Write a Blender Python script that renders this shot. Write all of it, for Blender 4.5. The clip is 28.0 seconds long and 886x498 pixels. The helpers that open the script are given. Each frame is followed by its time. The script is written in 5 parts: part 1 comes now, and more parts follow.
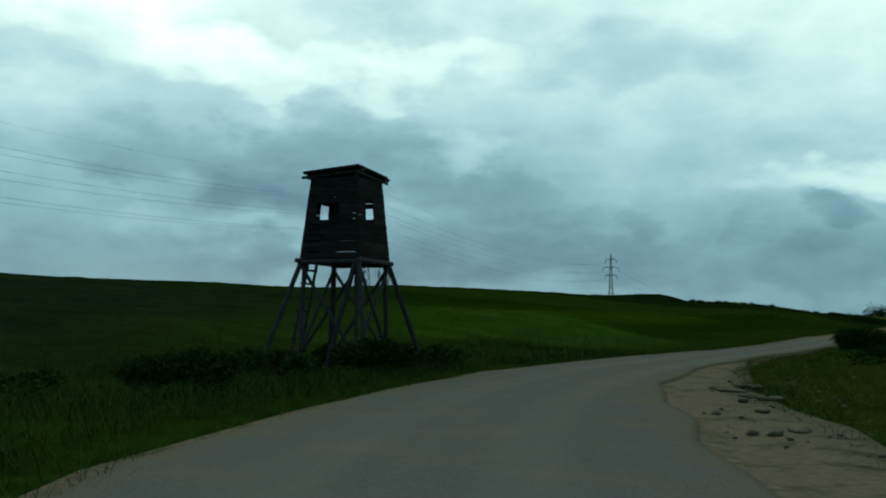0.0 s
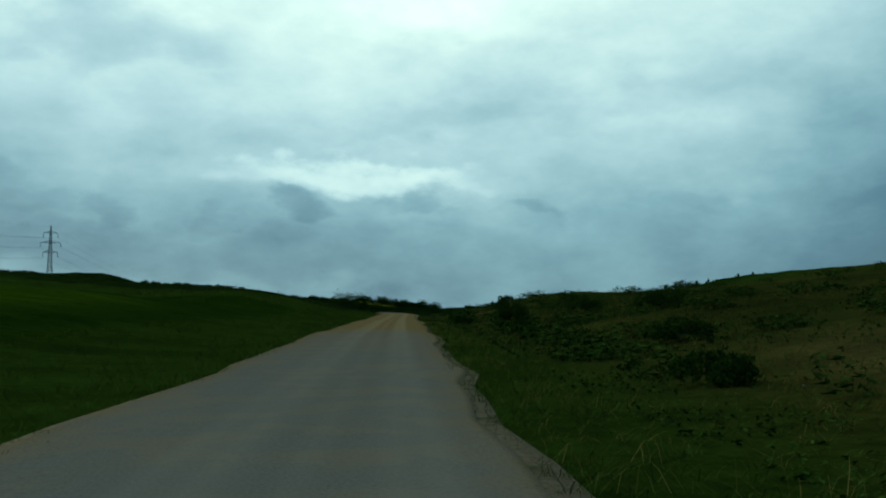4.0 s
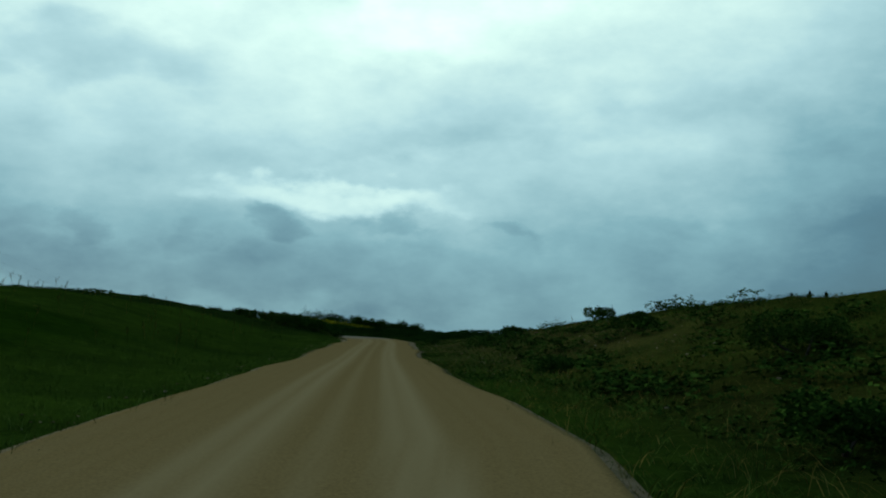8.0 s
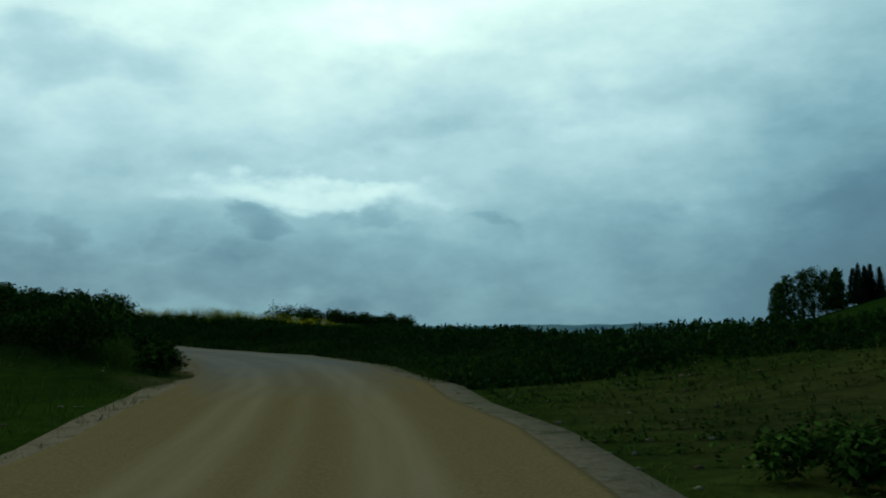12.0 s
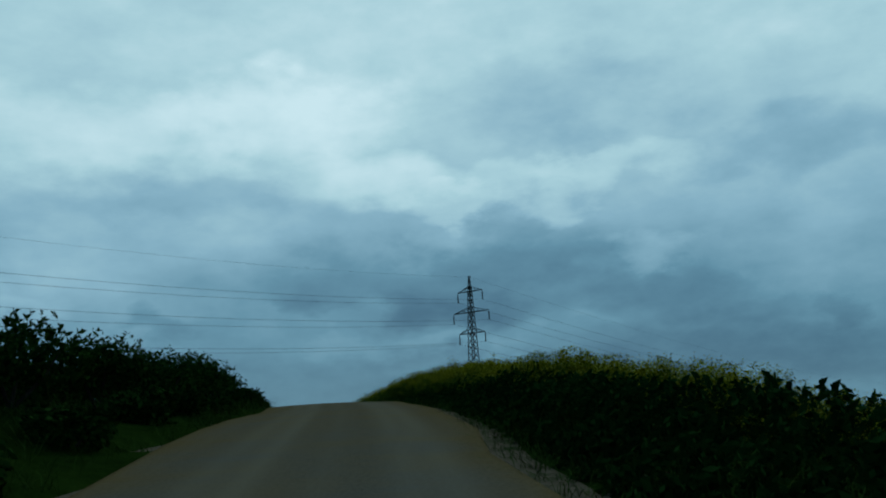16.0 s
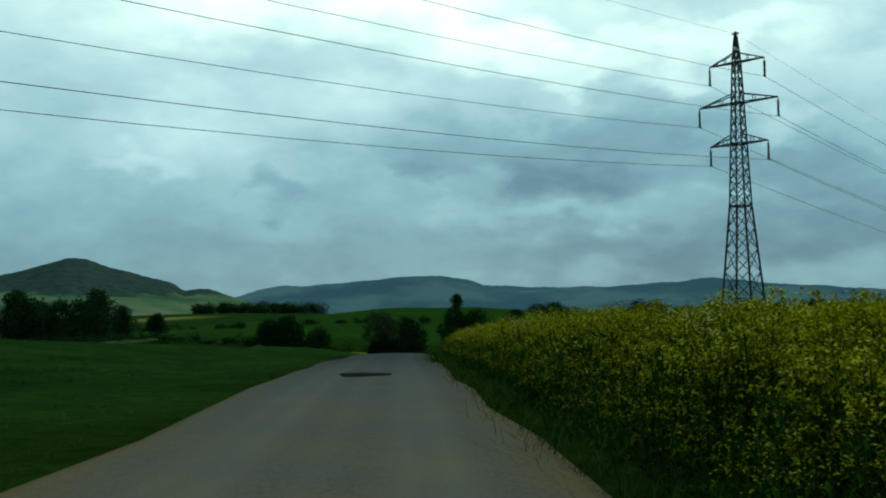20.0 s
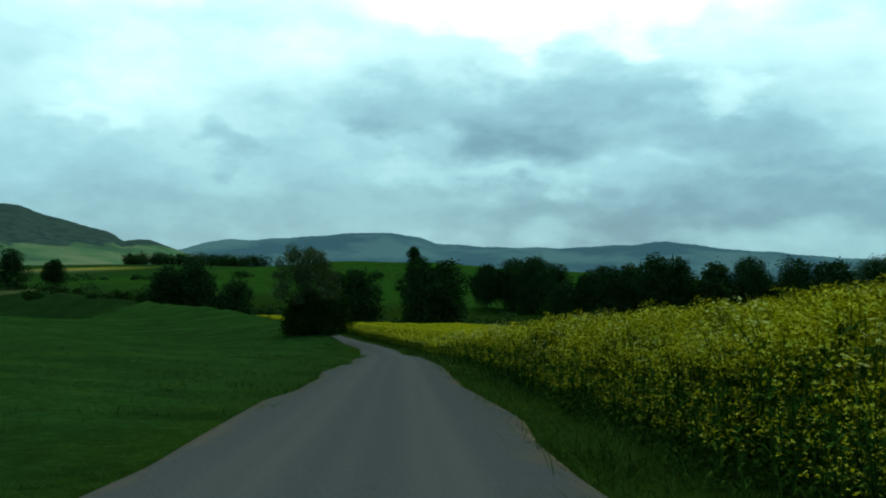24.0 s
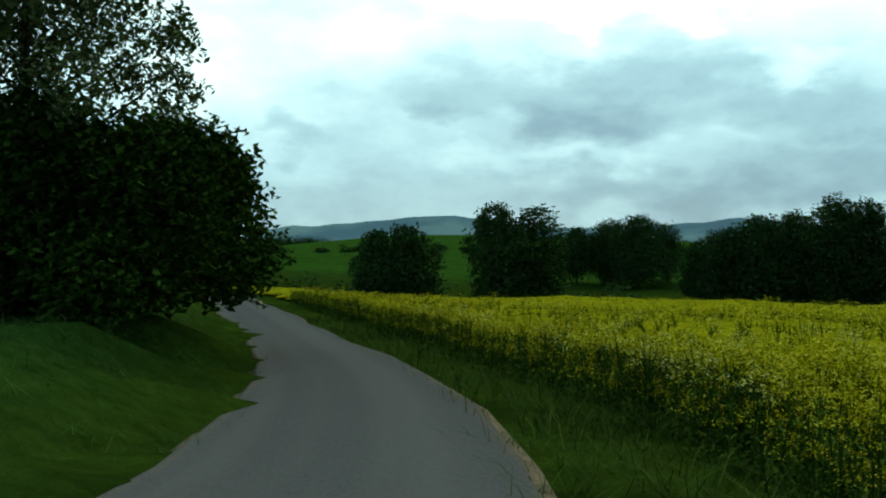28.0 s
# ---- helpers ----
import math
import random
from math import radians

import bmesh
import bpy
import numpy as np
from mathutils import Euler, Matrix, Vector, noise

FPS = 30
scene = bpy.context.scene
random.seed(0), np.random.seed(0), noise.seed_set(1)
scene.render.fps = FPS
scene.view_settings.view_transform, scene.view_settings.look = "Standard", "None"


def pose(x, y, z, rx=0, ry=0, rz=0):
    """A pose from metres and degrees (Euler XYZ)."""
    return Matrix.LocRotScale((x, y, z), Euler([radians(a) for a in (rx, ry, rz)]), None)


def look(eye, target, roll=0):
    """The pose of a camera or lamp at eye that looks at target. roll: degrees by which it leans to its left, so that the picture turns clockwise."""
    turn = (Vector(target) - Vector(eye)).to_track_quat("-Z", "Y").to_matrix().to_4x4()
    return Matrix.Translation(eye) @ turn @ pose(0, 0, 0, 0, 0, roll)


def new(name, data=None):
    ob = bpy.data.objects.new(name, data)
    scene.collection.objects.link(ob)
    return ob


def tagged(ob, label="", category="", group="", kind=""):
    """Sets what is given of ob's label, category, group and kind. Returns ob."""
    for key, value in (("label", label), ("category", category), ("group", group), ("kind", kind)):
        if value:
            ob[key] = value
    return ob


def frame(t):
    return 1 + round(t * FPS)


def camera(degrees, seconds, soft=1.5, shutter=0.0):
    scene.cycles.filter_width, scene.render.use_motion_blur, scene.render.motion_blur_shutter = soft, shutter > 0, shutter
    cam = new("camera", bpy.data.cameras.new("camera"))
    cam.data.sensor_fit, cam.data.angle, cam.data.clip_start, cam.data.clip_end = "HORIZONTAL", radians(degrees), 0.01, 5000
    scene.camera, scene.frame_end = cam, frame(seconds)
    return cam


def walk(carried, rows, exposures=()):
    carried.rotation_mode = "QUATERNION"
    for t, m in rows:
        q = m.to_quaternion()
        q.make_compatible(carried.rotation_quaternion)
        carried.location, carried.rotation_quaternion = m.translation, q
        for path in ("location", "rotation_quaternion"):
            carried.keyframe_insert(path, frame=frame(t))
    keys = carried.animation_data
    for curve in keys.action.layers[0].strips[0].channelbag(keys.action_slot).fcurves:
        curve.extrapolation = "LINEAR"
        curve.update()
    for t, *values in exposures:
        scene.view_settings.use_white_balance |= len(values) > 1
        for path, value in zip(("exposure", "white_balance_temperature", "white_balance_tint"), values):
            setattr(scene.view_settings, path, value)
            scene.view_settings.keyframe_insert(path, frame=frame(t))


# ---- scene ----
cam = camera(48.0, 28.0, soft=2.0)
# time, eye, target, lean
PATH = [
    (0.0, (0.00, 0.00, 1.20), (0.06, 49.84, 5.21), 0.66),
    (0.5, (0.08, 7.21, 1.22), (6.08, 56.68, 5.30), 2.30),
    (1.0, (1.10, 14.21, 1.26), (14.01, 62.28, 6.06), 2.84),
    (1.5, (2.94, 20.81, 1.33), (21.05, 67.21, 5.61), 1.71),
    (2.0, (5.28, 27.09, 1.37), (26.22, 72.28, 5.81), 0.08),
    (2.5, (7.87, 33.27, 1.37), (30.23, 77.84, 5.08), -0.20),
    (3.0, (10.67, 39.50, 1.39), (34.36, 83.34, 5.47), -0.45),
    (3.5, (13.70, 45.84, 1.40), (38.39, 89.19, 4.78), -0.05),
    (4.0, (16.93, 52.36, 1.39), (41.81, 95.58, 5.03), 0.24),
    (4.5, (20.30, 59.05, 1.41), (45.35, 102.15, 5.32), 0.53),
    (5.0, (23.80, 65.90, 1.48), (49.00, 108.89, 5.65), 0.81),
    (5.5, (27.40, 72.90, 1.60), (52.74, 115.77, 6.04), 1.09),
    (6.0, (31.09, 80.04, 1.77), (56.40, 122.92, 6.31), 0.26),
    (6.5, (34.85, 87.36, 1.97), (60.43, 130.03, 6.94), 0.06),
    (7.0, (38.69, 94.85, 2.11), (64.30, 137.61, 6.09), 1.00),
    (7.5, (42.61, 102.49, 2.18), (68.40, 145.13, 6.37), 0.75),
    (8.0, (46.62, 110.22, 2.30), (72.44, 152.77, 7.04), 1.00),
    (8.5, (50.69, 118.00, 2.46), (76.44, 160.63, 6.89), 0.18),
    (9.0, (54.78, 125.84, 2.60), (80.41, 168.57, 6.69), 0.33),
    (9.5, (58.91, 133.70, 2.70), (84.84, 176.23, 7.06), -0.30),
    (10.0, (63.11, 141.61, 2.75), (89.18, 184.11, 6.52), -0.84),
    (10.5, (67.36, 149.58, 2.83), (93.58, 191.95, 7.05), -0.09),
    (11.0, (71.70, 157.55, 3.05), (98.17, 199.69, 7.93), -0.58),
    (11.5, (76.11, 165.50, 3.27), (102.84, 207.54, 7.50), -1.25),
    (12.0, (80.54, 173.44, 3.44), (107.16, 215.56, 7.74), -1.33),
    (12.5, (84.87, 181.48, 3.62), (110.29, 224.31, 8.00), -1.52),
    (13.0, (88.75, 189.75, 3.81), (110.46, 234.57, 8.29), -1.86),
    (13.5, (91.66, 198.44, 4.02), (106.49, 245.97, 8.62), -2.44),
    (14.0, (93.24, 207.50, 4.16), (100.64, 256.80, 7.96), -1.95),
    (14.5, (93.37, 216.68, 4.31), (92.55, 266.45, 9.04), -4.60),
    (15.0, (92.42, 225.76, 4.76), (88.32, 275.08, 11.82), -3.50),
    (15.5, (90.96, 234.67, 5.62), (84.77, 283.44, 14.75), -3.72),
    (16.0, (89.07, 243.40, 6.71), (80.17, 291.63, 16.42), -3.18),
    (16.5, (86.85, 251.96, 7.71), (76.55, 300.19, 15.92), -2.01),
    (17.0, (84.53, 260.40, 8.48), (73.68, 308.64, 15.86), -2.85),
    (17.5, (82.09, 268.73, 9.07), (69.52, 316.66, 15.78), -3.10),
    (18.0, (79.37, 276.98, 9.58), (65.20, 324.41, 16.60), -1.43),
    (18.5, (76.35, 285.22, 9.97), (61.48, 332.65, 15.40), -1.54),
    (19.0, (73.20, 293.53, 10.15), (58.49, 341.12, 14.48), -1.05),
    (19.5, (70.03, 301.94, 10.22), (55.28, 349.55, 14.26), -1.01),
    (20.0, (66.88, 310.51, 10.23), (52.01, 358.13, 13.54), -0.64),
    (20.5, (63.73, 319.22, 10.19), (48.80, 366.84, 13.18), -0.04),
    (21.0, (60.56, 327.87, 10.17), (45.54, 375.47, 13.20), -0.63),
    (21.5, (57.44, 336.28, 10.04), (42.60, 383.98, 12.09), 0.08),
    (22.0, (54.47, 344.43, 9.79), (40.00, 392.24, 12.03), 0.10),
    (22.5, (51.64, 352.37, 9.56), (37.60, 400.30, 11.94), 0.14),
    (23.0, (48.96, 360.17, 9.36), (35.39, 408.23, 11.84), 0.18),
    (23.5, (46.42, 367.86, 9.15), (33.37, 416.06, 11.70), 0.21),
    (24.0, (44.04, 375.51, 8.81), (31.52, 423.90, 10.07), 0.72),
    (24.5, (41.77, 383.19, 8.27), (29.83, 431.74, 8.81), 0.26),
    (25.0, (39.47, 390.97, 7.73), (28.13, 439.66, 8.31), 0.49),
    (25.5, (37.07, 398.93, 7.27), (26.03, 447.69, 7.78), 0.67),
    (26.0, (34.60, 407.10, 6.78), (23.65, 455.88, 7.71), 0.44),
    (26.5, (32.12, 415.45, 6.23), (21.15, 464.22, 7.00), 0.07),
    (27.0, (29.58, 423.85, 5.67), (17.65, 472.40, 6.17), -0.20),
    (27.5, (26.86, 432.18, 5.06), (13.24, 480.29, 5.14), -0.05),
    (28.0, (23.86, 440.34, 4.45), (8.23, 487.84, 4.92), -0.46),
]
walk(cam, [(t, look(eye, target, roll)) for t, eye, target, roll in PATH],
     exposures=[(0.0, 0.1, 6500, 10), (11.5, 0.1, 6500, 10), (13.8, 0.0, 6000, 16), (15.0, -0.08, 5900, 14), (16.0, -0.65, 5450, 10), (17.0, -0.6, 5750, 6), (18.0, -0.35, 6100, 4), (20.0, 0.15, 6400, 7), (24.0, 0.68, 6500, 6), (25.0, 0.78, 6600, 8), (26.5, 0.9, 6700, 11), (28.0, 0.95, 7100, 14)])
DEG = math.pi / 180


# ---- world: overcast sky, clouds in layers ----
def build_world():
    world = bpy.data.worlds.new("overcast_sky")
    scene.world = world
    world.use_nodes = True
    nt = world.node_tree
    nt.nodes.clear()
    N, L = nt.nodes.new, nt.links.new

    def val(op, a, b=None, c=None):
        n = N("ShaderNodeMath")
        n.operation = op
        for i, v in enumerate((a, b, c)):
            if v is None:
                continue
            if isinstance(v, (int, float)):
                n.inputs[i].default_value = v
            else:
                L(v, n.inputs[i])
        return n.outputs[0]

    coord = N("ShaderNodeTexCoord")
    sep = N("ShaderNodeSeparateXYZ")
    L(coord.outputs["Generated"], sep.inputs[0])
    # bearing to the left of +y and elevation, both in degrees
    azim = val("MULTIPLY", val("ARCTAN2", val("MULTIPLY", sep.outputs[0], -1.0), sep.outputs[1]), 57.29578)
    elev = val("MULTIPLY", val("ARCSINE", sep.outputs[2]), 57.29578)
    comb = N("ShaderNodeCombineXYZ")
    L(val("MULTIPLY", azim, 0.068), comb.inputs[0])
    L(val("MULTIPLY", elev, 0.125), comb.inputs[1])

    def cloud_noise(scale, detail, rough, offset):
        off = N("ShaderNodeVectorMath")
        off.operation = "ADD"
        L(comb.outputs[0], off.inputs[0])
        off.inputs[1].default_value = offset
        n = N("ShaderNodeTexNoise")
        n.inputs["Scale"].default_value = scale
        n.inputs["Detail"].default_value = detail
        n.inputs["Roughness"].default_value = rough
        L(off.outputs[0], n.inputs["Vector"])
        return n.outputs[0]

    big = cloud_noise(0.9, 4.0, 0.5, (3.1, 1.7, 0.4))
    mid = cloud_noise(2.2, 5.0, 0.52, (8.3, 4.1, 2.0))
    warp_a = val("MULTIPLY", val("SUBTRACT", cloud_noise(2.4, 6.0, 0.6, (1.0, 9.0, 5.0)), 0.5), 8.0)
    warp_e = val("MULTIPLY", val("SUBTRACT", cloud_noise(2.8, 6.0, 0.62, (5.0, 2.0, 7.0)), 0.5), 4.0)
    def billow(scale):
        v = N("ShaderNodeTexVoronoi")
        v.feature = "SMOOTH_F1"
        v.inputs["Scale"].default_value = scale
        v.inputs["Smoothness"].default_value = 0.35
        L(comb.outputs[0], v.inputs["Vector"])
        return v.outputs["Distance"]

    lobes = val("ADD", val("MULTIPLY", billow(3.2), 2.2), val("MULTIPLY", billow(7.5), 1.1))
    wa, we = val("ADD", azim, warp_a), val("ADD", val("SUBTRACT", elev, 1.2), val("ADD", warp_e, lobes))

    def blob(a, e, ra, re, soft=0.0):
        """1 at the middle of a cloud at that bearing and elevation, 0 outside its radii."""
        da = val("DIVIDE", val("SUBTRACT", wa, a), ra)
        de = val("DIVIDE", val("SUBTRACT", we, e), re)
        r = val("ADD", val("MULTIPLY", da, da), val("MULTIPLY", de, de))
        n = N("ShaderNodeMapRange")
        n.interpolation_type = "SMOOTHSTEP"
        L(r, n.inputs[0])
        n.inputs[1].default_value, n.inputs[2].default_value = 1.0, soft
        n.inputs[3].default_value, n.inputs[4].default_value = 0.0, 1.0
        return n.outputs[0]

    # general layer: brighter upwards, greyer over the land
    rise = N("ShaderNodeMapRange")
    rise.interpolation_type = "SMOOTHSTEP"
    L(elev, rise.inputs[0])
    rise.inputs[1].default_value, rise.inputs[2].default_value = -1.0, 24.0
    light = val("MULTIPLY_ADD", rise.outputs[0], 0.50, 0.335)
    # unseen sky overhead and away from the hidden sun, dimmed to darken the ground
    toward = N("ShaderNodeVectorMath")
    toward.operation = "DOT_PRODUCT"
    L(coord.outputs["Generated"], toward.inputs[0])
    toward.inputs[1].default_value = (0.0, 0.94, 0.34)
    dim = N("ShaderNodeMapRange")
    dim.interpolation_type = "SMOOTHSTEP"
    L(toward.outputs["Value"], dim.inputs[0])
    dim.inputs[1].default_value, dim.inputs[2].default_value = 0.15, 0.82
    dim.inputs[3].default_value, dim.inputs[4].default_value = -0.72, 0.0
    light = val("ADD", light, dim.outputs[0])
    light = val("MULTIPLY_ADD", val("SUBTRACT", big, 0.5), 0.20, light)
    light = val("MULTIPLY_ADD", val("SUBTRACT", mid, 0.5), 0.26, light)
    puff = cloud_noise(5.5, 7.0, 0.6, (2.0, 6.0, 3.0))
    light = val("MULTIPLY_ADD", val("SUBTRACT", puff, 0.5), 0.14, light)
    for a, e, ra, re, soft, gain in BLOBS:
        light = val("MULTIPLY_ADD", blob(a, e, ra, re, soft), gain, light)
    ramp = N("ShaderNodeValToRGB")
    cr = ramp.color_ramp
    stops = [(0.0, (0.053, 0.122, 0.162)), (0.22, (0.092, 0.217, 0.280)), (0.42, (0.207, 0.413, 0.468)),
             (0.62, (0.42, 0.67, 0.70)), (0.82, (0.71, 0.98, 0.90)), (1.0, (1.05, 1.25, 1.11))]
    while len(cr.elements) < len(stops):
        cr.elements.new(0.5)
    for el, (p, c) in zip(cr.elements, stops):
        el.position, el.color = p, (*c, 1)
    L(light, ramp.inputs[0])
    sky = N("ShaderNodeTexSky")
    sky.sky_type, sky.sun_disc = "NISHITA", False
    sky.sun_elevation, sky.sun_rotation = 38 * DEG, -15 * DEG
    sky_bg, cloud_bg, mix, out = N("ShaderNodeBackground"), N("ShaderNodeBackground"), N("ShaderNodeMixShader"), N("ShaderNodeOutputWorld")
    L(sky.outputs[0], sky_bg.inputs[0])
    sky_bg.inputs[1].default_value = 0.08
    L(ramp.outputs[0], cloud_bg.inputs[0])
    cloud_bg.inputs[1].default_value = 1.0
    mix.inputs[0].default_value = 0.94
    L(sky_bg.outputs[0], mix.inputs[1])
    L(cloud_bg.outputs[0], mix.inputs[2])
    L(mix.outputs[0], out.inputs[0])


# clouds: bearing, elevation, half widths (degrees), softness, how much lighter or darker
BLOBS = [
    # the long dark cloud: body, heaped top, flat foot, tail
    (8.0, 9.8, 13.5, 3.0, -0.4, -0.13),
    (12.0, 9.4, 17.0, 4.4, -0.6, -0.09),
    (13.5, 10.2, 10.0, 3.0, 0.0, -0.06),
    (4.8, 11.6, 6.5, 2.6, 0.0, -0.08),
    (6.4, 13.2, 3.4, 1.5, 0.1, -0.07),
    (-2.4, 8.4, 6.0, 2.0, 0.0, -0.10),
    (-7.0, 6.8, 3.0, 1.3, 0.0, -0.06),
    (11.2, 8.3, 6.0, 1.4, 0.0, -0.06),
    # small grey puffs under the layer
    (-10.6, 6.5, 1.8, 1.4, 0.0, -0.10),
    (-16.4, 6.1, 1.9, 1.1, -0.2, -0.07),
    (-21.4, 6.8, 2.0, 1.3, 0.0, -0.12),
    (-27.8, 7.1, 2.3, 0.9, -0.2, -0.08),
    (-35.0, 6.8, 2.6, 0.7, -0.2, -0.08),
    (26.8, 7.5, 2.4, 1.2, -0.2, -0.11),
    (18.2, 8.5, 2.3, 1.1, 0.0, -0.09),
    (-44.0, 7.2, 3.0, 1.2, -0.2, -0.05),
    # wide grey veils
    (-10.8, 15.8, 10.0, 2.4, -0.4, -0.14),
    (2.6, 20.0, 8.5, 3.5, -0.3, -0.12),
    (26.0, 15.2, 8.0, 2.0, -0.3, -0.06),
    (37.0, 12.4, 4.0, 2.0, -0.3, -0.05),
    (-53.5, 7.3, 5.0, 2.4, -0.3, -0.07),
    (-22.0, 4.0, 20.0, 2.4, -0.3, -0.10),
    (16.0, 3.8, 24.0, 2.3, -0.3, -0.09),
    (0.0, 4.6, 17.0, 2.8, -0.5, -0.155),
    (-33.0, 12.3, 12.0, 1.4, -0.3, -0.05),
    # gaps where the light comes through
    (14.4, 16.0, 7.5, 2.0, -0.4, 0.22),
    (9.4, 14.7, 3.8, 1.4, 0.0, 0.14),
    (19.2, 19.4, 9.0, 3.6, -0.6, 0.34),
    (3.2, 13.9, 2.4, 1.3, 0.0, 0.10),
    (-1.4, 11.3, 3.0, 1.4, 0.0, 0.09),
    (-24.6, 8.9, 9.5, 1.4, -0.3, 0.22),
    (-24.0, 9.4, 15.0, 2.4, -0.4, 0.08),
    (-31.5, 18.6, 13.0, 3.2, -0.3, 0.12),
    (-43.0, 10.0, 19.0, 5.0, -0.6, 0.12),
    (22.9, 12.0, 6.0, 3.0, -0.9, 0.09),
    (31.5, 11.4, 7.5, 3.2, -0.9, 0.12),
    (34.3, 8.8, 3.8, 1.1, 0.0, 0.08),
    (11.0, 6.2, 11.0, 1.0, -0.3, 0.08),
    (2.0, 15.8, 10.0, 1.5, -0.2, 0.14),
    (31.0, 18.5, 11.0, 3.6, -0.6, 0.24),
]
build_world()
sun = new("sun", bpy.data.lights.new("sun", "SUN"))
sun.data.energy, sun.data.angle, sun.data.color = 0.5, 20 * DEG, (1.0, 0.97, 0.9)
sun.matrix_world = look((0, 0, 0), (0.2054, -0.7609, -0.6157))


# ---- materials ----
def material(name, rough=0.9, metal=0.0, spec=0.0):
    m = bpy.data.materials.new(name)
    m.use_nodes = True
    b = m.node_tree.nodes["Principled BSDF"]
    b.inputs["Roughness"].default_value, b.inputs["Metallic"].default_value = rough, metal
    b.inputs["Specular IOR Level"].default_value = spec
    return m, m.node_tree, b


def noise_node(nt, scale, detail=5.0, rough=0.6, coords="Object", stretch=None):
    tc = nt.nodes.new("ShaderNodeTexCoord")
    n = nt.nodes.new("ShaderNodeTexNoise")
    n.inputs["Scale"].default_value, n.inputs["Detail"].default_value, n.inputs["Roughness"].default_value = scale, detail, rough
    if stretch:
        mp = nt.nodes.new("ShaderNodeMapping")
        mp.inputs["Scale"].default_value = stretch
        nt.links.new(tc.outputs[coords], mp.inputs[0])
        nt.links.new(mp.outputs[0], n.inputs["Vector"])
    else:
        nt.links.new(tc.outputs[coords], n.inputs["Vector"])
    return n.outputs[0]


def ramp_node(nt, fac, stops):
    r = nt.nodes.new("ShaderNodeValToRGB")
    while len(r.color_ramp.elements) < len(stops):
        r.color_ramp.elements.new(0.5)
    for el, (p, c) in zip(r.color_ramp.elements, stops):
        el.position, el.color = p, (*c, 1)
    nt.links.new(fac, r.inputs[0])
    return r.outputs[0]


def mix_node(nt, fac, a, b, kind="MIX"):
    m = nt.nodes.new("ShaderNodeMix")
    m.data_type, m.blend_type = "RGBA", kind
    for sock, v in ((m.inputs[0], fac), (m.inputs[6], a), (m.inputs[7], b)):
        if isinstance(v, (int, float)):
            sock.default_value = v
        elif isinstance(v, tuple):
            sock.default_value = (*v, 1)
        else:
            nt.links.new(v, sock)
    return m.outputs[2]


def bump_node(nt, b, height, strength, dist):
    n = nt.nodes.new("ShaderNodeBump")
    n.inputs["Strength"].default_value, n.inputs["Distance"].default_value = strength, dist
    nt.links.new(height, n.inputs["Height"])
    nt.links.new(n.outputs[0], b.inputs["Normal"])


def attr_node(nt, name):
    a = nt.nodes.new("ShaderNodeAttribute")
    a.attribute_name = name
    return a


def island_random(nt):
    return nt.nodes.new("ShaderNodeNewGeometry").outputs["Random Per Island"]


def leaf_material(name, dark, mid, light, rough=0.7):
    m, nt, b = material(name, rough)
    col = ramp_node(nt, island_random(nt), [(0.0, dark), (0.55, mid), (1.0, light)])
    patch = ramp_node(nt, noise_node(nt, 0.3, 3), [(0.3, (0.65, 0.68, 0.7)), (0.7, (1.1, 1.06, 0.95))])
    col = mix_node(nt, 1.0, col, patch, "MULTIPLY")
    nt.links.new(col, b.inputs["Base Color"])
    b.inputs["Specular IOR Level"].default_value = 0.0
    return m


def wood_material(name, dark, light, scale=3.0, stretch=(1, 1, 0.08)):
    m, nt, b = material(name, 0.85)
    g = noise_node(nt, scale * 6, 8, 0.65, stretch=stretch)
    col = ramp_node(nt, g, [(0.3, dark), (0.7, light)])
    oi = nt.nodes.new("ShaderNodeObjectInfo")
    tone = ramp_node(nt, oi.outputs["Random"], [(0.0, (0.7, 0.7, 0.7)), (1.0, (1.15, 1.12, 1.1))])
    col = mix_node(nt, 1.0, col, tone, "MULTIPLY")
    nt.links.new(col, b.inputs["Base Color"])
    bump_node(nt, b, g, 0.5, 0.01)
    return m


def ground_material():
    m, nt, b = material("meadow_and_fields", 0.95)
    cover = attr_node(nt, "cover").outputs["Color"]
    fine = ramp_node(nt, noise_node(nt, 3.0, 8, 0.7), [(0.3, (0.55, 0.58, 0.55)), (0.72, (1.35, 1.3, 1.2))])
    wide = ramp_node(nt, noise_node(nt, 0.3, 7, 0.66), [(0.3, (0.60, 0.65, 0.66)), (0.7, (1.3, 1.22, 1.05))])
    rows = noise_node(nt, 0.05, 4, 0.6, stretch=(1.0, 6.0, 1.0))
    lines = ramp_node(nt, rows, [(0.35, (0.85, 0.85, 0.85)), (0.65, (1.1, 1.1, 1.1))])
    col = mix_node(nt, 1.0, cover, fine, "MULTIPLY")
    col = mix_node(nt, 1.0, col, wide, "MULTIPLY")
    col = mix_node(nt, 1.0, col, lines, "MULTIPLY")
    nt.links.new(col, b.inputs["Base Color"])
    b.inputs["Specular IOR Level"].default_value = 0.0
    bump_node(nt, b, noise_node(nt, 5.0, 6, 0.7), 0.8, 0.12)
    return m


